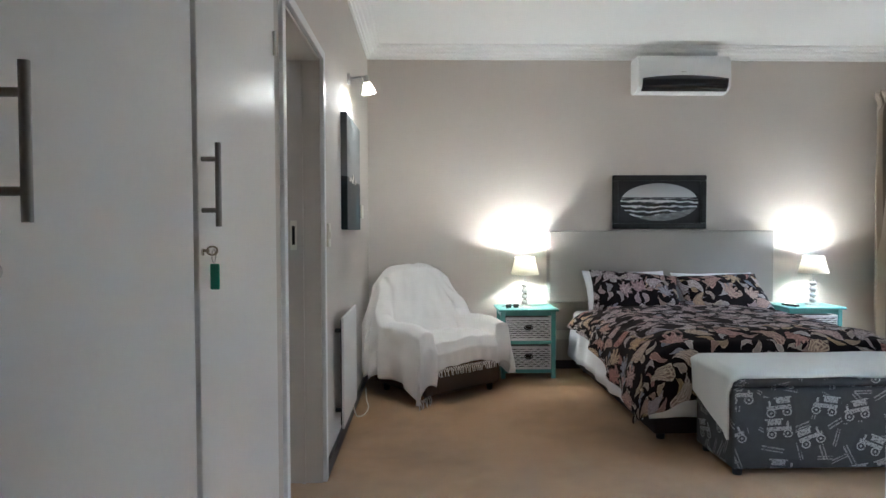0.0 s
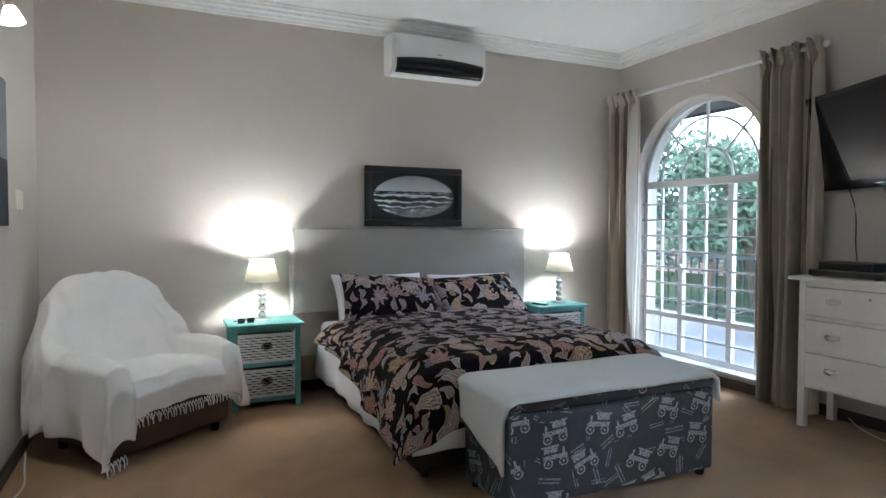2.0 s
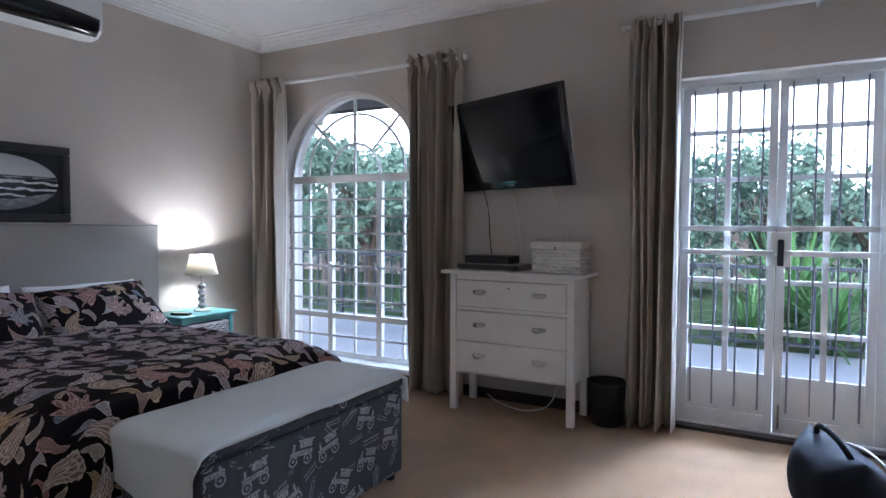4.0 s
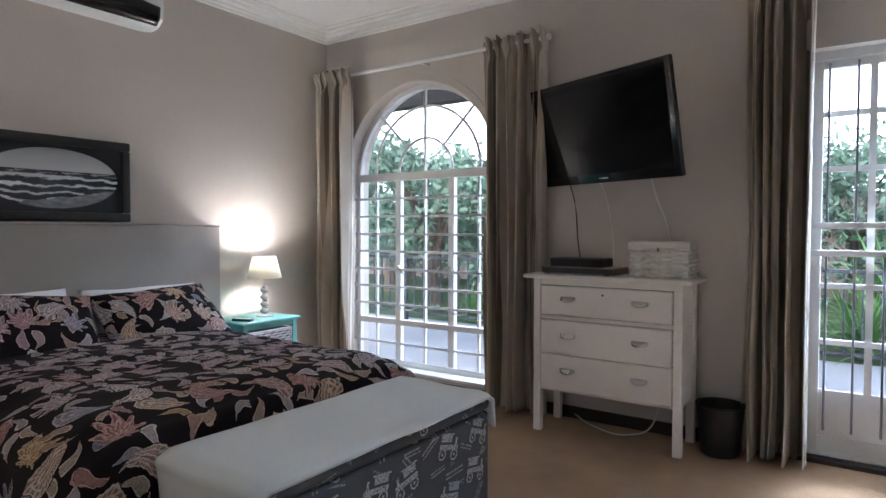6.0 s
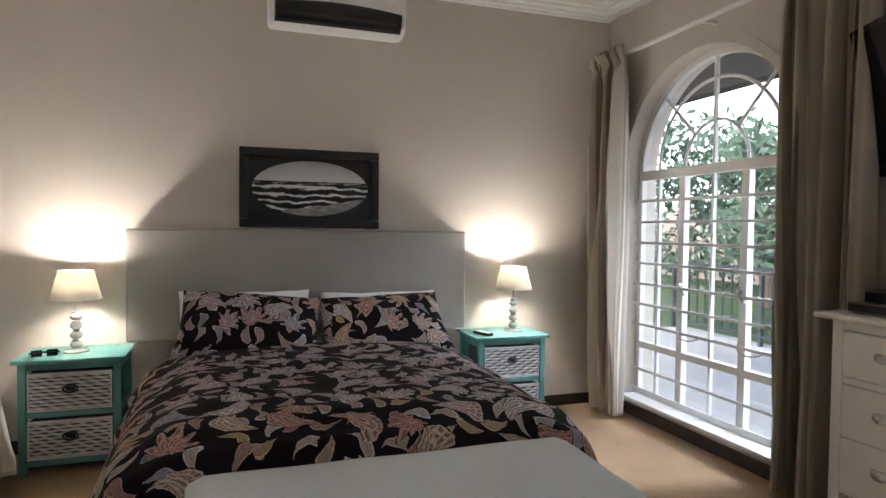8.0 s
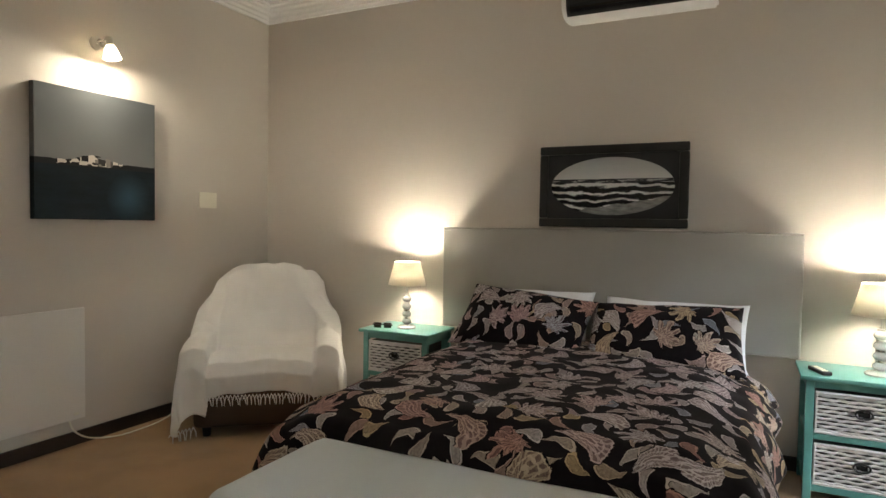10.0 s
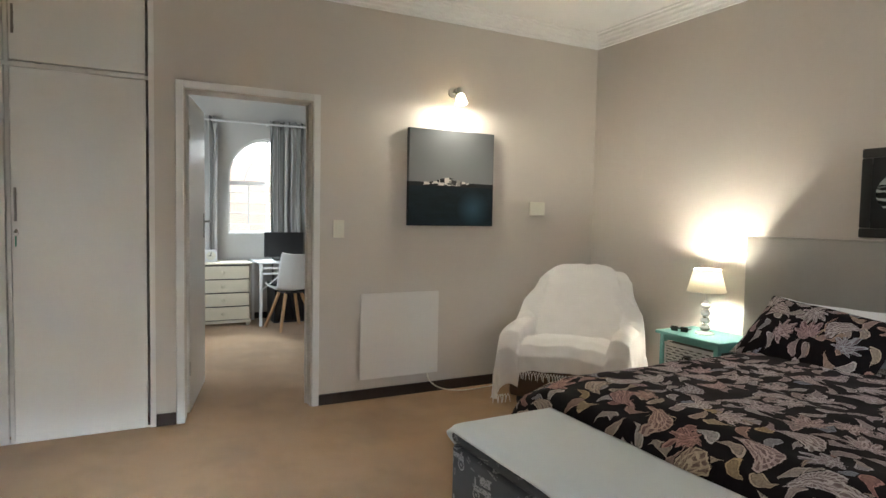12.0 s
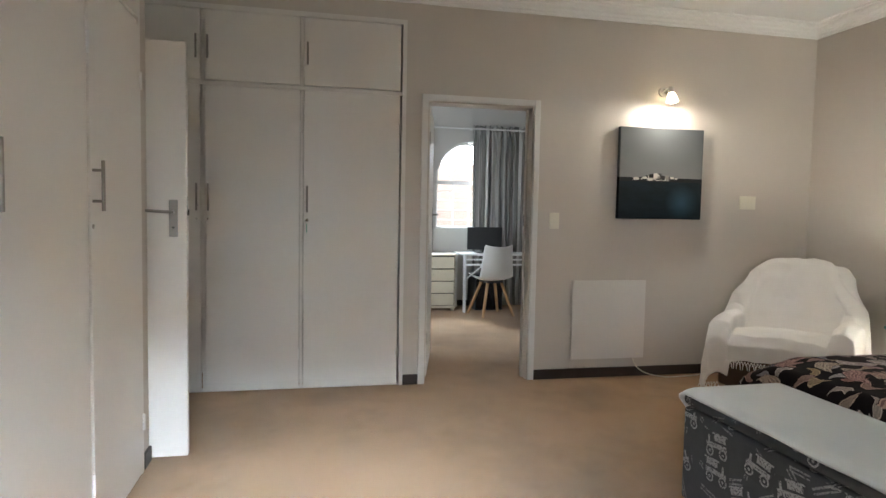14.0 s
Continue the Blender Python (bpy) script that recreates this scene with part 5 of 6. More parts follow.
CX = XE - 0.10
curtain_rod("curtain_rod_window", CX, 3.72, 5.70, 2.385, 0.014, XE, "white curtain pole above the arched window")
curtain_rod("curtain_rod_patio", CX, 0.62, 2.63, 2.42, 0.014, XE, "white curtain pole above the patio doors")
curtain("curtain", "y", CX - 0.04, 5.33, 5.70, 2.40, 5, CURTAIN, "striped taupe curtain drawn open beside the arched window", 11, 0.02, 0.97, 0.085)
curtain("curtain", "y", CX, 3.72, 4.17, 2.41, 6, CURTAIN, "striped taupe curtain drawn open beside the arched window", 12, 0.02, 0.92, 0.085)
curtain("curtain", "y", CX, 2.27, 2.58, 2.42, 5, CURTAIN, "striped taupe curtain drawn open beside the patio doors", 13, 0.02, 0.92, 0.085)
curtain("curtain", "y", CX, 0.64, 0.92, 2.445, 6, CURTAIN, "striped taupe curtain drawn open beside the patio doors", 14)

# ---- panel heater, switches, wall lamp ----
ht = thing("panel_heater", pose(0.0, 3.975, 0.455), "flat white square panel heater mounted on the wall", "heater")
part("panel", boxes((0.045, 0.058, -0.30, 0.30, -0.30, 0.30), bevel=0.003), GLOSS_WHITE, ht)
for y in (-0.22, 0.22):
    for z in (-0.22, 0.22):
        part("spacer", rods(((0, y, z), (0.046, y, z), 0.012)), DARK, ht)
# added dark sheet paints the shaded gap between heater and wall
part("backing", boxes((0.036, 0.0445, -0.285, 0.285, -0.285, 0.285)), DARK, ht, "dark sheet painting the shade behind the panel")
part("switch", boxes((0.0575, 0.061, 0.235, 0.262, -0.275, -0.263)), PLATE, ht)
part("cable", sweep([(0.04, 0.22, -0.30), (0.05, 0.24, -0.36), (0.06, 0.32, -0.42), (0.09, 0.46, -0.448), (0.10, 0.62, -0.448), (0.07, 0.80, -0.445), (0.05, 0.95, -0.40)], 0.0045), PLATE, ht, "white mains cable", 60)


def plate(m, w, h, label, rockers):
    ob = thing("wall_plate", m, label, "switch")
    part("cover", boxes((0, 0.011, -w / 2, w / 2, -h / 2, h / 2), bevel=0.003), PLATE, ob)
    for k in range(rockers):
        y = (k - (rockers - 1) / 2) * 0.03
        part("rocker", boxes((0.010, 0.016, y - 0.011, y + 0.011, -0.02, 0.02), bevel=0.002), PLATE, ob)
    return ob


plate(pose(0, 3.53, 1.20), 0.075, 0.12, "cream light switch on the wall by the doorway", 1)
plate(pose(0, 5.17, 1.37), 0.145, 0.105, "cream blank cover plate on the wall", 0)
sk = plate(pose(1.69, YN, 0.30, 0, 0, -90), 0.13, 0.08, "cream wall socket beside the bed", 2)

sc = thing("wall_lamp", pose(0, 4.385, 2.20), "small steel spot lamp lit above a painting", "wall lamp")
part("rose", rods(((0, 0, 0), (0.018, 0, 0), 0.036), steps=24), CHROME, sc, "", 40)
part("arm", sweep([(0.015, 0, 0), (0.05, 0.0, 0.006), (0.10, 0.0, 0.012), (0.118, 0.0, 0.0)], 0.007), CHROME, sc, "", 60)
part("socket", rods(((0.112, 0, 0.018), (0.124, 0, -0.03), 0.02, ), steps=18), CHROME, sc, "", 40)
sh = part("glass_cup", turned(((0.021, 0.0), (0.030, -0.02), (0.040, -0.05), (0.046, -0.07)), 24, cap=False), FROST, sc, "frosted glass cup", 60, pose(0.124, 0, -0.028, 0, -12, 0))
thick(sh, 0.002)
part("bulb", turned(((0.010, 0.0), (0.020, -0.025), (0.022, -0.04), (0.012, -0.058), (0.002, -0.062)), 14), BULB, sc, "lit bulb", 60, pose(0.124, 0, -0.03, 0, -12, 0))
lamp("wall_lamp_glow", "POINT", pose(0.135, 4.385, 2.115), 15, WARM, 0.025)

# key with a tag in the wardrobe lock
ky = thing("key", pose(0.020, 1.722, 1.178), "key with a green tag hanging in a wardrobe lock", "key")
part("shaft", rods(((-0.012, 0, 0), (0.012, 0, 0), 0.003)), BRASS, ky)
part("bow", sweep([(0.018 + 0.009 * math.cos(a), 0.002 + 0.006 * math.cos(a), 0.009 * math.sin(a)) for a in [k * math.pi / 6 for k in range(13)]], 0.0022, 6), BRASS, ky)
part("ring", sweep([(0.022, 0.012 * math.cos(a), -0.012 + 0.014 * math.sin(a)) for a in [k * math.pi / 6 for k in range(13)]], 0.0012, 6), CHROME, ky)
part("tag", boxes((0.014, 0.034, -0.003, 0.003, -0.084, -0.028), bevel=0.0028), GREEN_TAG, ky, "green plastic key tag", 40)

# ---- dresser and what stands on it ----
dr = thing("dresser", pose(4.28, 3.262, 0), "worn white painted dresser with three drawers", "dresser")
DW, DD = 0.40, 0.335
part("top", boxes((-0.04, DD, -0.475, 0.475, 0.905, 0.928), bevel=0.007, seg=3), DRESSER_WHITE, dr, "", 40)
for s in (-1, 1):
    for x in (0.0, DD - 0.05):
        part("leg", boxes((x, x + 0.045, s * DW - 0.0225, s * DW + 0.0225, 0.0, 0.905), bevel=0.004), DRESSER_WHITE, dr)
    part("side_panel", boxes((0.046, DD - 0.051, s * DW - 0.009, s * DW + 0.009, 0.25, 0.904)), DRESSER_WHITE, dr)
part("back_panel", boxes((DD - 0.02, DD - 0.008, -DW + 0.023, DW - 0.023, 0.25, 0.904)), DRESSER_WHITE, dr)
# near-black board puts the drawer gaps' shade into colour
part("shadow_frame", boxes((0.028, 0.04, -DW + 0.023, DW - 0.023, 0.25, 0.90)), SOLE_DARK, dr, "near-black board painting the shade round the drawers")
for z0, z1 in ((0.25, 0.262), (0.868, 0.904), (0.668, 0.690)):
    part("rail", boxes((0.004, 0.027, -DW + 0.023, DW - 0.023, z0, z1)), DRESSER_WHITE, dr)
for z0, z1 in ((0.694, 0.864), (0.468, 0.664), (0.265, 0.464)):
    dw = part("drawer", boxes((-0.006, 0.027, -DW + 0.027, DW - 0.027, z0, z1), bevel=0.005), DRESSER_WHITE, dr)
    zc = (z0 + z1) / 2 + 0.01
    for y in (-0.205, 0.205):
        cup = bmesh.new()
        grid = [[cup.verts.new((-0.007 - 0.022 * math.sin(math.pi * j / 12) * math.sin(math.pi * i / 16), y - 0.045 * math.cos(math.pi * i / 16), zc + 0.014 - 0.030 * (j / 6) * (0.35 + 0.65 * math.sin(math.pi * i / 16)))) for j in range(7)] for i in range(17)]
        for i in range(16):
            for j in range(6):
                cup.faces.new((grid[i][j], grid[i + 1][j], grid[i + 1][j + 1], grid[i][j + 1])).smooth = True
        thick(part("cup_handle", cup, CHROME, dw, "steel cup handle"), 0.002)
    if z1 > 0.8:
        part("keyhole", rods(((-0.0055, 0, zc + 0.035), (-0.008, 0, zc + 0.035), 0.006)), SOLE_DARK, dw)

bxm = thing("wicker_box", pose(4.45, 2.985, 0.929, 0, 0, 2) @ Matrix.Diagonal((0.9, 0.82, 0.95, 1)), "white lidded wicker box standing on the dresser", "box")
bxb = part("body", boxes((-0.115, 0.115, -0.185, 0.185, 0, 0.16), bevel=0.012), WICKER_WHITE, bxm, "", 40)
weave(bxb, WICKER_WHITE, pose(-0.120, 0.185, 0.0, 0, 0, -90), 0.37, 0.158, 7, 11, 0.008)
weave(bxb, WICKER_WHITE, pose(-0.115, -0.188, 0.0, 0, 0, 0), 0.23, 0.158, 7, 7, 0.008)
lid = part("lid", boxes((-0.126, 0.126, -0.196, 0.196, 0.158, 0.205), bevel=0.012, seg=3), WICKER_WHITE, bxm, "cream wicker lid", 40)
weave(lid, WICKER_WHITE, pose(-0.128, 0.193, 0.158, 0, 0, -90), 0.386, 0.044, 3, 13, 0.004)
part("fastener", rods(((-0.136, 0.0, 0.15), (-0.136, 0.0, 0.172), 0.007)), BEECH, lid)
dv = thing("disc_player", pose(4.43, 3.47, 0.929), "flat silver disc player on the dresser", "disc player")
part("case", boxes((-0.12, 0.12, -0.26, 0.18, 0.006, 0.042), bevel=0.003), BRASS, dv)
part("front", boxes((-0.124, -0.119, -0.255, 0.175, 0.010, 0.038)), DARK, dv)
for y in (-0.22, 0.14):
    part("foot", boxes((-0.1, -0.07, y, y + 0.03, 0, 0.007)), DARK, dv)
rt = thing("decoder_box", pose(4.43, 3.48, 0.972), "small black decoder standing on the disc player", "decoder")
part("case", boxes((-0.09, 0.09, -0.19, 0.13, 0.0, 0.05), bevel=0.006), DARK, rt)
part("front", boxes((-0.094, -0.089, -0.18, 0.12, 0.008, 0.042)), GLOSS_BLACK, rt)

# ---- television on a swing arm ----
TVY, TVZ = 3.335, 1.753
TV = pose(4.365, TVY, TVZ, 0, 0, -22) @ pose(0, 0, 0, 0, -11.8, 0) @ Matrix.Scale(0.95, 4)
tv = thing("television", TV, "black flat television on a swing-out wall arm", "television")
part("case", boxes((0.0, 0.034, -0.540, 0.535, -0.318, 0.318), bevel=0.007, seg=3), GLOSS_BLACK, tv, "", 40)
part("screen", boxes((-0.0035, 0.002, -0.502, 0.502, -0.262, 0.286)), SCREEN, tv, "dark switched-off screen")
part("badge", boxes((-0.0025, 0.001, -0.035, 0.035, -0.294, -0.286)), CHROME, tv, "small silver badge")
part("back_cover", boxes((0.033, 0.085, -0.33, 0.33, -0.22, 0.2), bevel=0.02), DARK, tv)
arm = thing("wall_bracket", pose(0, 0, 0), "black swing-arm television bracket on the wall", "bracket")
part("wall_plate", boxes((XE - 0.02, XE, TVY - 0.1, TVY + 0.1, TVZ - 0.13, TVZ + 0.13), bevel=0.003), DARK, arm)
end = TV @ Vector((0.086, 0, 0))
part("arm", rods(((XE - 0.01, TVY + 0.05, TVZ), (end.x, end.y, end.z), 0.016)), DARK, arm)
cb = thing("television_cables", pose(0, 0, 0), "grey cables hanging from the television", "cable")
p = TV @ Vector((0.05, -0.30, -0.30))
part("cable", sweep([(p.x, p.y, p.z), (p.x + 0.12, p.y, p.z - 0.12), (XE - 0.02, p.y - 0.03, p.z - 0.30), (XE - 0.03, p.y - 0.05, 0.95), (XE - 0.014, p.y - 0.02, 0.60), (4.50, p.y, 0.12), (4.43, p.y + 0.15, 0.02), (4.46, p.y + 0.36, 0.03), (4.55, p.y + 0.5, 0.05)], 0.0045), PLATE, cb, "", 60)
p = TV @ Vector((0.05, 0.34, -0.30))
part("cable", sweep([(p.x, p.y, p.z), (p.x + 0.05, p.y - 0.02, p.z - 0.15), (4.58, p.y - 0.06, 1.12), (4.54, p.y - 0.10, 0.98)], 0.0038), BROWN, cb, "", 60)
p = TV @ Vector((0.05, 0.10, -0.28))
part("cable", sweep([(p.x, p.y, p.z), (XE - 0.03, p.y - 0.02, p.z - 0.12), (XE - 0.02, p.y - 0.06, 1.15), (4.57, p.y - 0.08, 0.98)], 0.003), PLATE, cb, "", 60)

bn = thing("waste_bin", pose(4.485, 2.69, 0) @ Matrix.Diagonal((0.9, 0.9, 0.9, 1)), "black plastic waste bin beside the dresser", "waste bin")
part("tub", turned(((0.095, 0.0), (0.105, 0.01), (0.13, 0.285), (0.137, 0.29), (0.137, 0.30), (0.126, 0.30), (0.122, 0.28), (0.098, 0.02)), 36), DARK, bn, "", 40)

bg = thing("bag", pose(3.60, 1.55, 0, 0, 0, 20), "soft dark bag with pale piping lying on the carpet", "bag")
part("body", cushion(0.5, 0.36, 0.30, 0.2), BAG, bg, "", None, pose(0, 0, 0.18))
part("piping", sweep([(0.245 * math.cos(a), -0.10 + 0.02 * math.sin(2 * a), 0.19 + 0.15 * math.sin(a)) for a in [k * math.pi / 8 for k in range(9)]], 0.005, 6), PLATE, bg, "pale piping", 60)
part("strap", sweep([(-0.18, 0, 0.32), (-0.08, 0.03, 0.40), (0.08, 0.03, 0.40), (0.18, 0, 0.32)], 0.012, 8), BAG, bg, "", 60)

# ---- study ----
bm = bmesh.new()
S_Y, S_R, S_SILL, S_SPR = 3.82, 0.47, 1.03, 1.72
wall_x(bm, FAR - 0.2, FAR, [full(1.6, S_Y - S_R), *arch_cols(S_Y, S_R, S_SILL, S_SPR, ZC), full(S_Y + S_R, YN + 0.2)])
PALE = surface("pale_grey_study_paint", (0.56, 0.54, 0.51), 0.75, coarse=1.2, fine=220, vary=0.05, relief=0.25, depth=0.001, spec=0.25)
structure("wall_study_west", bm, PALE, "pale grey study wall with a small arched window")
# the opening in this unseen side wall is made up for the fill lamp
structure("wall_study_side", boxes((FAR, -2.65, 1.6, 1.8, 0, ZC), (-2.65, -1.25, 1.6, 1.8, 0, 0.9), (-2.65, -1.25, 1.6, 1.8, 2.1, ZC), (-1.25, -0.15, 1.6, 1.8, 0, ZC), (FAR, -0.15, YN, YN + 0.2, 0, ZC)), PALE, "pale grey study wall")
structure("ceiling_study", boxes((FAR - 0.2, -0.15, 1.6, YN + 0.2, ZC, ZC + 0.1)), WHITE_CEIL, "plain white study ceiling")
structure("cornice_study", boxes((FAR, FAR + 0.09, 1.8, 5.2, ZC - 0.10, ZC - 0.05), (FAR, FAR + 0.05, 1.8, 5.2, ZC - 0.05, ZC - 0.001), bevel=0.006), WHITE_CEIL, "white plaster cornice")
structure("baseboard_study", boxes((FAR, FAR + 0.016, 1.8, 5.2, 0, 0.075), bevel=0.004), SKIRT, "dark stained wooden skirting board")
cupboard_row("wardrobe_study", pose(-2.6, 5.20, 0, 0, 0, 0), (0.6, 0.6, 0.6, 0.6), "white painted built-in wardrobe in the study", end=0.02)
structure("bulkhead_study", boxes((FAR, -0.15, 5.20, YN, 2.583, ZC), (FAR, -2.625, 5.20, YN, 0, 2.583), (-0.175, -0.15, 5.2, YN, 0, 2.583)), PALE, "pale wall round the study wardrobe")
X = FAR - 0.09
w2 = thing("window_2", pose(0, 0, 0), "small arched white steel study window", "window", "", "structure")
part("window_frame", ring_frame(S_Y, S_SPR, S_R - 0.001, S_SILL + 0.001, 0.03, X - 0.02, X + 0.02), FRAME_WHITE, w2, "", 40)
part("transom", boxes((X - 0.02, X + 0.02, S_Y - S_R + 0.03, S_Y + S_R - 0.03, S_SPR - 0.10, S_SPR - 0.05)), FRAME_WHITE, w2)
part("bottom_rail", boxes((X - 0.02, X + 0.02, S_Y - S_R + 0.03, S_Y + S_R - 0.03, S_SILL + 0.001, S_SILL + 0.035)), FRAME_WHITE, w2)
for y in (-0.22, 0.0, 0.22):
    part("glazing_bar", boxes((X - 0.012, X + 0.012, S_Y + y - 0.008, S_Y + y + 0.008, S_SILL + 0.036, S_SPR - 0.101)), FRAME_WHITE, w2)
for z in (1.15, 1.28, 1.41, 1.53):
    part("burglar_bar", rods(((X + 0.045, S_Y - S_R, z), (X + 0.045, S_Y + S_R, z), 0.006)), FRAME_WHITE, w2, "", 50)
part("fan_bar", boxes((X - 0.012, X + 0.012, S_Y - 0.009, S_Y + 0.009, S_SPR - 0.049, S_SPR + S_R - 0.032)), FRAME_WHITE, w2)
part("fan_bar", arc_bar(S_Y, S_SPR - 0.04, 0.26, X, 0.009), FRAME_WHITE, w2, "", 60)
clear(part("pane", pane_arch(S_Y, S_SPR, S_R - 0.02, X), PANE, w2))
clear(part("pane", boxes((X, X + 0.004, S_Y - S_R + 0.02, S_Y + S_R - 0.02, S_SILL + 0.02, S_SPR)), PANE, w2))
part("window_sill", boxes((X + 0.021, FAR + 0.02, S_Y - S_R + 0.002, S_Y + S_R - 0.002, S_SILL + 0.0, S_SILL + 0.018)), FRAME_WHITE, w2)
curtain_rod("curtain_rod_study", FAR + 0.10, 2.85, 4.75, 2.35, 0.012, FAR, "white curtain pole above the study window")
curtain("curtain", "y", FAR + 0.10, 3.80, 4.62, 2.375, 11, CURTAIN_GREY, "striped grey curtain half drawn in the study", 21, 0.02, 0.98, 0.05)
curtain("curtain", "y", FAR + 0.10, 2.90, 3.20, 2.375, 6, CURTAIN_GREY, "striped grey curtain drawn open in the study", 22, 0.02, 0.95, 0.05)

cd = thing("chest_of_drawers", pose(-3.22, 3.225, 0), "cream painted chest of four drawers in the study", "chest of drawers")
part("carcass", boxes((-0.40, 0.0, -0.305, 0.305, 0.06, 0.70)), CREAM_WOOD, cd)
part("top", boxes((-0.41, 0.022, -0.325, 0.325, 0.70, 0.722), bevel=0.006), CREAM_WOOD, cd)
part("plinth", boxes((-0.39, 0.012, -0.315, 0.315, 0.035, 0.062), bevel=0.004), CREAM_WOOD, cd)
for y in (-0.28, 0.28):
    for x in (-0.36, -0.02):
        part("foot", turned(((0.022, 0), (0.028, 0.036)), 12), CREAM_WOOD, cd, "", None, pose(x, y, 0))
# board coloured as shade, so the drawer lines stand out
part("shadow_frame", boxes((0.0, 0.004, -0.296, 0.296, 0.068, 0.698)), SOLE_DARK, cd, "near-black board painting the shade round the drawers")
for k in range(4):
    z = 0.075 + k * 0.155
    d = part("drawer", boxes((0.003, 0.020, -0.288, 0.288, z, z + 0.144), bevel=0.005), CREAM_WOOD, cd)
    part("knob", turned(((0.008, 0.0), (0.009, 0.012), (0.020, 0.02), (0.020, 0.03), (0.010, 0.036)), 16), CREAM_WOOD, d, "", 50, pose(0.018, 0, z + 0.074, 0, 90, 0))
ck = thing("clock", pose(-3.36, 3.12, 0.723, 0, 0, 0), "small white square clock on the chest", "clock")
part("case", boxes((-0.03, 0.0, -0.07, 0.07, 0, 0.14), bevel=0.006), AC_WHITE, ck)
part("face", rods(((-0.001, 0, 0.07), (0.002, 0, 0.07), 0.05), steps=28), PLATE, ck)
part("hand", boxes((0.002, 0.004, -0.004, 0.004, 0.07, 0.11)), DARK, ck)
part("hand", boxes((0.002, 0.004, -0.03, 0.003, 0.067, 0.073)), DARK, ck)

dk = thing("desk", pose(-3.32, 4.14, 0), "white metal-framed desk below the study window", "desk")
part("tabletop", boxes((-0.27, 0.27, -0.55, 0.55, 0.715, 0.735), bevel=0.004), AC_WHITE, dk)
for y in (-0.52, 0.52):
    for x in (-0.24, 0.24):
        part("leg", boxes((x - 0.015, x + 0.015, y - 0.015, y + 0.015, 0, 0.714)), AC_WHITE, dk)
part("front_rail", boxes((0.228, 0.25, -0.504, 0.504, 0.59, 0.61), (0.228, 0.25, -0.504, 0.504, 0.655, 0.672)), AC_WHITE, dk)
part("brace", rods(((0.24, -0.50, 0.42), (0.24, -0.28, 0.60), 0.008)), AC_WHITE, dk)
mn = thing("monitor", pose(-3.30, 3.93, 0.736), "black computer monitor on the study desk", "monitor")
part("screen", boxes((-0.02, 0.015, -0.23, 0.23, 0.04, 0.33), bevel=0.006), DARK, mn)
part("stand", boxes((-0.04, 0.0, -0.03, 0.03, 0.0, 0.1)), DARK, mn)
part("foot", boxes((-0.09, 0.07, -0.11, 0.11, 0.0, 0.012), bevel=0.003), DARK, mn)
bx = thing("computer_case", pose(-3.42, 3.96, 0), "dark computer case under the desk", "computer")
part("case", boxes((-0.2, 0.2, -0.16, 0.2, 0, 0.46), bevel=0.006), DARK, bx)
part("front", boxes((0.199, 0.206, -0.15, 0.19, 0.02, 0.44)), GLOSS_BLACK, bx)

sc2 = thing("desk_chair", pose(-2.86, 3.90, 0, 0, 0, 12), "white shell chair with splayed beech legs at the desk", "chair")


def shell(u, v):
    y = (u * 2 - 1)
    if v < 0.5:
        f = v / 0.5
        x, z, w = -0.22 + 0.34 * f, 0.445 - 0.02 * math.sin(math.pi * f), 0.20 + 0.03 * f
    else:
        f = (v - 0.5) / 0.5
        a = f * f * (3 - 2 * f)
        x, z, w = 0.12 + 0.06 * math.sin(f * 1.5) + 0.05 * f, 0.445 + 0.40 * a, 0.23 - 0.05 * f
    z += 0.06 * abs(y) ** 2.5 * (1 - 0.6 * v)
    x -= 0.05 * abs(y) ** 2 * smooth01((v - 0.5) * 3)
    return (x, y * w, z)


thick(part("shell", sheet(20, 30, shell), AC_WHITE, sc2, "white moulded seat shell"), 0.012)
for sx in (-1, 1):
    for sy in (-1, 1):
        part("leg", rods(((sx * 0.08, sy * 0.09, 0.42), (sx * 0.20, sy * 0.21, 0.0), 0.018, ), steps=12), BEECH, sc2, "beech leg", 50)
part("mount", boxes((-0.11, 0.11, -0.11, 0.11, 0.405, 0.425), bevel=0.004), DARK, sc2)
b2 = thing("bag", pose(-0.40, 3.66, 0, 0, 0, 15), "soft black bag slumped on the study carpet", "bag")
part("body", cushion(0.40, 0.32, 0.36, 0.7), BAG, b2, "", None, pose(0, 0, 0.16))
part("flap", cushion(0.30, 0.20, 0.10, 1.3), BAG, b2, "", None, pose(0.04, -0.06, 0.29, 62, 14, 8))
part("strap", sweep([(-0.12, -0.02, 0.30), (-0.02, -0.10, 0.36), (0.10, -0.06, 0.385), (0.15, 0.02, 0.30), (0.18, 0.05, 0.10)], 0.013, 8), BAG, b2, "", 60)


# ---- outside ----
GRASS = surface("garden_grass", (0.055, 0.10, 0.03), 0.9, coarse=1.5, fine=60, vary=0.4, relief=0.8, depth=0.02)
PAVE = surface("pale_patio_paving", (0.40, 0.40, 0.40), 0.8, coarse=2, fine=90, vary=0.15, relief=0.3)
LEAVES = surface("garden_leaves", (0.15, 0.23, 0.16), 0.6, coarse=0.9, fine=9, vary=0.6, relief=0.0)
LEAVES_B = surface("dark_garden_leaves", (0.085, 0.15, 0.10), 0.6, coarse=0.9, fine=9, vary=0.6, relief=0.0)
BLADES = surface("yucca_blades", (0.10, 0.22, 0.06), 0.45, coarse=4, fine=30, vary=0.4, relief=0.0)
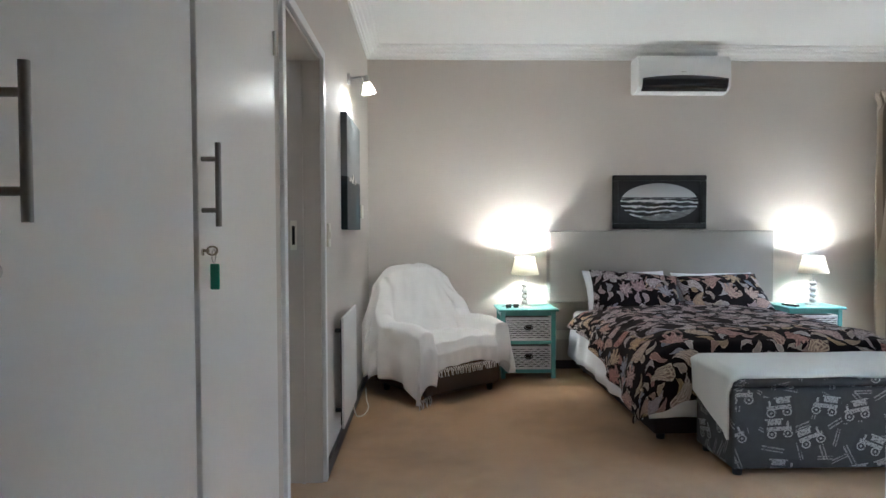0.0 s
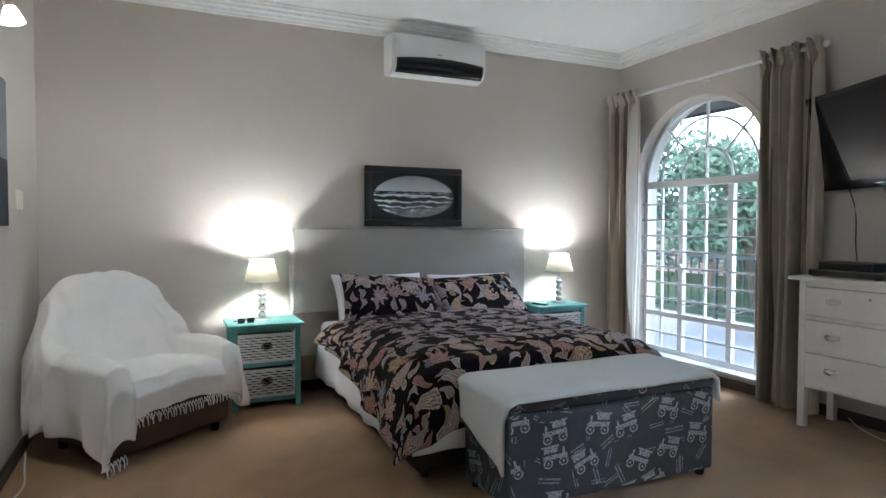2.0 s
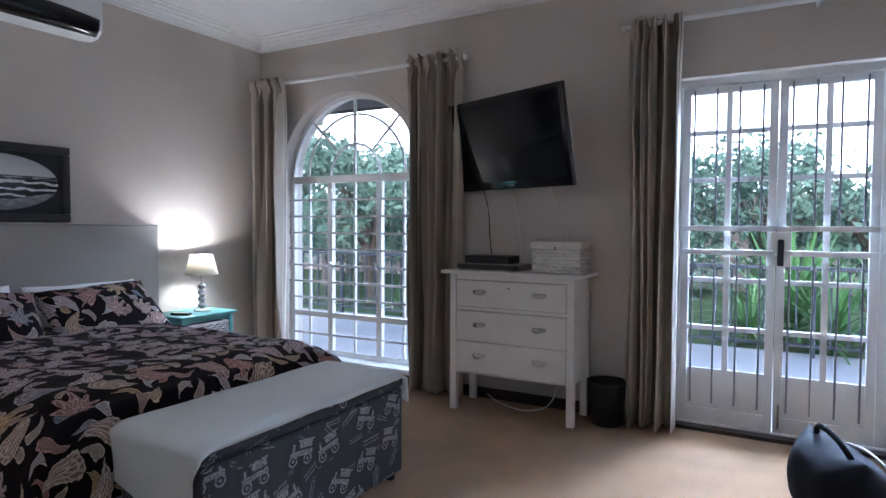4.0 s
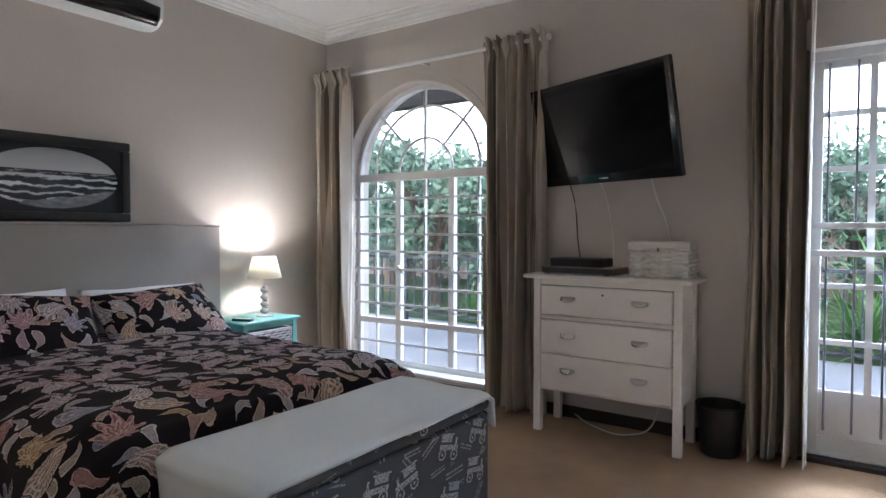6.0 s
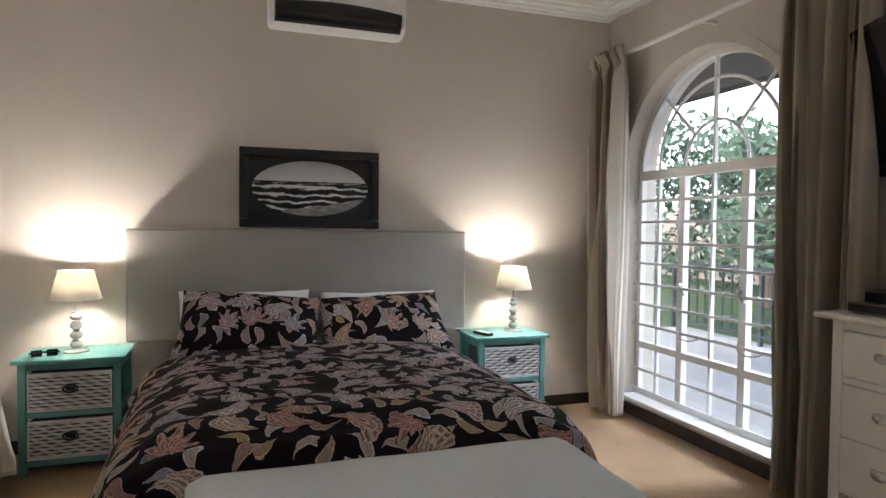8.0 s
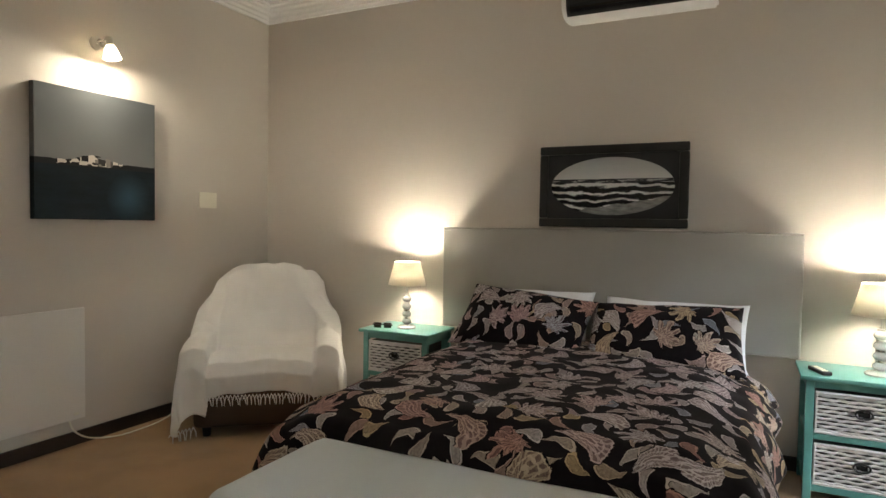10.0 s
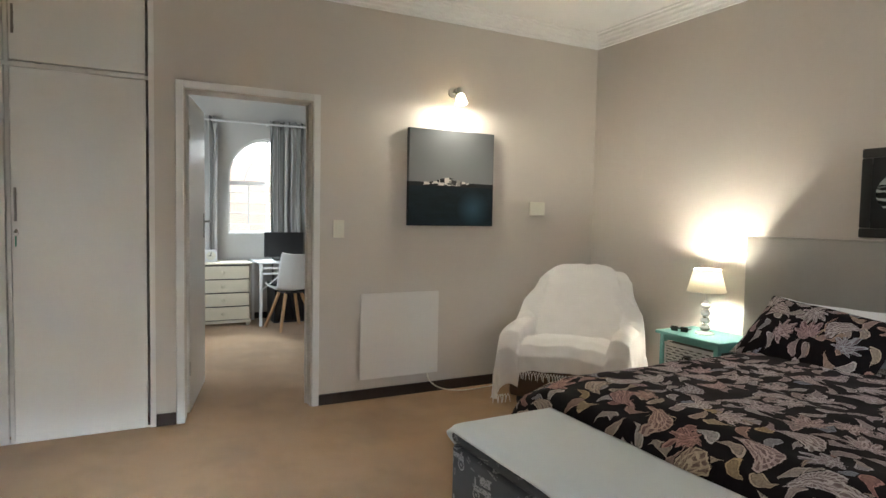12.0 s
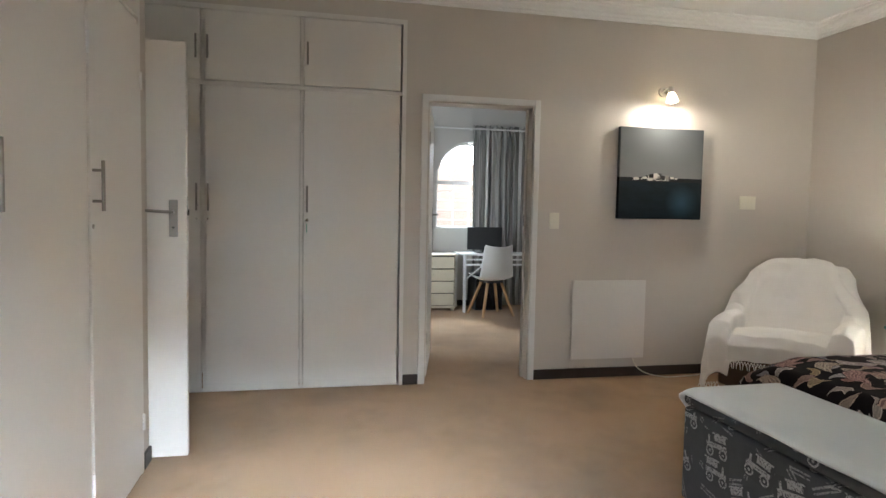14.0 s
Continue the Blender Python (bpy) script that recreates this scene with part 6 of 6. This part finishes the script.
BARK = surface("grey_bark", (0.12, 0.09, 0.065), 0.9, coarse=6, fine=40, vary=0.4, relief=0.9, depth=0.02)
BRICK = surface("painted_boundary_wall", (0.52, 0.40, 0.35), 0.85, coarse=2, fine=60, vary=0.15)
BRICK_B = surface("red_brown_brick", (0.52, 0.38, 0.32), 0.85, coarse=6, fine=60, vary=0.3)
EAVE = surface("dark_verandah_timber", (0.03, 0.022, 0.02), 0.6, coarse=4, fine=50, vary=0.3)

structure("ground", boxes((-600, FAR - 0.21, -600, 600, -0.5, -0.16), (XE + 0.25, 600, -600, 600, -0.5, -0.16), (FAR - 0.21, XE + 0.25, YN + 0.21, 600, -0.5, -0.16), (FAR - 0.21, XE + 0.25, -600, -1.21, -0.5, -0.16)), GRASS, "garden lawn")
pv = structure("pavement", boxes((XE + 0.241, 8.1, -3.0, 9.0, -0.158, -0.10)), PAVE, "pale paved patio outside the windows")
structure("roof_eave", boxes((XE + 0.24, 6.2, 3.3, 9.5, 3.15, 3.25), (6.2, 6.36, 3.3, 9.5, 2.50, 3.25)), EAVE, "dark timber verandah roof edge")

rl = thing("patio_railing", pose(7.9, 0, -0.10), "dark iron railing round the patio", "railing")
part("top_rail", boxes((-0.025, 0.025, -3.0, 9.0, 0.88, 0.92), bevel=0.004), IRON, rl)
part("bottom_rail", boxes((-0.015, 0.015, -3.0, 9.0, 0.10, 0.13)), IRON, rl)
for k in range(81):
    y = -3.0 + 12.0 * k / 80
    r = 0.022 if k % 10 == 0 else 0.009
    z0 = 0.0 if k % 10 == 0 else 0.13
    part("post" if k % 10 == 0 else "baluster", boxes((-r, r, y - r, y + r, z0, 0.879)), IRON, rl)


def leaf_cloud(n, blobs, size, rg):
    """Many small bent leaves scattered round the limbs' ends."""
    verts, faces = [], []
    for _ in range(n):
        c, r = blobs[rg.randrange(len(blobs))]
        d = Vector((rg.gauss(0, 1), rg.gauss(0, 1), rg.gauss(0, 0.8)))
        p = Vector(c) + d.normalized() * r * (0.35 + 0.65 * rg.random() ** 0.5)
        a, b = Vector((rg.gauss(0, 1), rg.gauss(0, 1), rg.gauss(0, 1))).normalized(), Vector((rg.gauss(0, 1), rg.gauss(0, 1), rg.gauss(0, 1))).normalized()
        s = size * rg.uniform(0.6, 1.3)
        i = len(verts)
        verts += [p - a * s, p + b * s * 0.45, p + a * s, p - b * s * 0.45]
        faces += [(i, i + 1, i + 2), (i, i + 2, i + 3)]
    return verts, faces


def tree(x, y, h, spread, seed, leaves, material, label, size=0.09):
    rg = random.Random(seed)
    ob = thing("tree", pose(x, y, -0.2), label, "tree", "garden trees")
    bm = bmesh.new()
    top = Vector((rg.uniform(-0.2, 0.2), rg.uniform(-0.2, 0.2), h * 0.45))
    rod(bm, (0, 0, 0), top, 0.13, 9, 0.08)
    blobs = []
    for k in range(11):
        a = k * 2.4 + rg.uniform(-0.4, 0.4)
        e = Vector((math.cos(a) * spread * rg.uniform(0.4, 1.0), math.sin(a) * spread * rg.uniform(0.4, 1.0), h * rg.uniform(0.35, 1.0)))
        midp = top.lerp(e, 0.5) + Vector((0, 0, 0.15 * h * rg.random()))
        st = Vector((0, 0, h * 0.25)).lerp(top, rg.random())
        rod(bm, st, midp, 0.05, 6, 0.03)
        rod(bm, midp, e, 0.03, 6, 0.01)
        for q in (0.6, 1.0):
            blobs.append((midp.lerp(e, q), spread * rg.uniform(0.22, 0.42)))
        blobs.append((e + Vector((rg.uniform(-0.5, 0.5), rg.uniform(-0.5, 0.5), rg.uniform(-0.4, 0.3))) * spread * 0.6, spread * rg.uniform(0.15, 0.3)))
    part("trunk", bm, BARK, ob, "", 50)
    v, f = leaf_cloud(leaves, blobs, size, rg)
    me = bpy.data.meshes.new("crown")
    me.from_pydata(v, [], f)
    me.materials.append(material)
    c = new("crown", me)
    c.parent = ob
    return ob


for x, y, h, sp, sd, n, mt in (
    (10.2, 8.6, 4.6, 1.7, 1, 9000, LEAVES), (11.5, 10.8, 5.2, 2.1, 2, 9000, LEAVES_B), (10.6, 6.6, 3.0, 1.2, 3, 6000, LEAVES_B), (12.8, 8.2, 4.4, 1.8, 4, 8000, LEAVES),
    (12.4, 4.2, 3.4, 1.5, 5, 5000, LEAVES_B), (13.6, 2.2, 4.2, 1.9, 6, 6000, LEAVES), (12.6, 0.6, 3.6, 1.5, 7, 5000, LEAVES), (12.5, -1.2, 4.6, 2.0, 8, 8000, LEAVES_B), (14.0, 5.0, 5.0, 2.2, 9, 8000, LEAVES), (14.5, 12.5, 5.6, 2.4, 10, 8000, LEAVES), (10.0, -2.6, 3.6, 1.6, 11, 6000, LEAVES)):
    tree(x, y, h * (0.62 if y > 5 else 0.72), sp, sd, int(n * 0.6), mt, "leafy green garden tree beyond the railing")

hedge_rg = random.Random(31)
hb_blobs = [((13.2 + hedge_rg.uniform(-0.4, 0.6), -6 + 26 * k / 70, hedge_rg.uniform(0.2, 1.7)), hedge_rg.uniform(0.5, 0.9)) for k in range(71)]
v, f = leaf_cloud(10000, hb_blobs, 0.10, hedge_rg)
me = bpy.data.meshes.new("hedge")
me.from_pydata(v, [], f)
me.materials.append(LEAVES_B)
tagged(new("hedge", me), "dense dark green hedge at the garden's edge", "hedge", "", "stuff")
structure("wall_garden", boxes((15.2, 15.4, -14, 26, -0.2, 1.9)), BRICK, "painted garden boundary wall")


def yucca(x, y, s, seed):
    rg = random.Random(seed)
    ob = thing("yucca", pose(x, y, -0.16), "spiky green yucca growing beside the patio", "plant", "spiky plants")
    verts, faces = [], []
    for k in range(110):
        a, lift = rg.uniform(0, 2 * math.pi), rg.uniform(0.15, 1.45)
        L = s * rg.uniform(0.7, 1.1)
        d = Vector((math.cos(a), math.sin(a), 0))
        n = Vector((-math.sin(a), math.cos(a), 0))
        base = Vector((0, 0, 0.25 * s * rg.random())) + d * 0.04
        i = len(verts)
        for q in range(5):
            t = q / 4
            p = base + d * (L * t * math.cos(lift)) + Vector((0, 0, L * t * math.sin(lift) - 0.22 * L * t * t * math.cos(lift)))
            w = 0.028 * s * (1 - t) ** 0.7 + 0.001
            verts += [p - n * w, p + n * w]
        for q in range(4):
            faces.append((i + 2 * q, i + 2 * q + 1, i + 2 * q + 3, i + 2 * q + 2))
    me = bpy.data.meshes.new("blades")
    me.from_pydata(verts, [], faces)
    me.materials.append(BLADES)
    c = new("blades", me)
    c.parent = ob
    return ob


for k, (x, y, s) in enumerate(((8.5, 1.3, 0.95), (8.7, 2.1, 0.8), (8.6, 0.2, 0.9), (9.3, 1.7, 1.5), (8.6, -0.8, 0.8), (8.5, 5.6, 0.5), (8.6, 6.8, 0.55), (9.4, 0.6, 1.2))):
    yucca(x, y, s, 50 + k)

# beyond the study window: neighbour's wall and eave
structure("wall_neighbour", boxes((-7.2, -7.0, -2, 10, -0.2, 2.15)), BRICK_B, "red-brown brick boundary wall beyond the study")
structure("roof_neighbour", boxes((-7.4, -6.5, -1, 9, 2.55, 2.65)), PAVE, "pale roof edge beyond the study window")

# bright overcast sky low in the east and west
OVERCAST = glow("overcast_sky", (0.95, 0.96, 1.0), 1.8)
for side, name in ((1, "backdrop_east"), (-1, "backdrop_west")):
    structure(name, sheet(24, 6, lambda u, v: (side * 90 * math.cos((u - 0.5) * 2.4), 90 * math.sin((u - 0.5) * 2.4), -6 + 70 * v)), OVERCAST, "pale overcast sky in the distance")
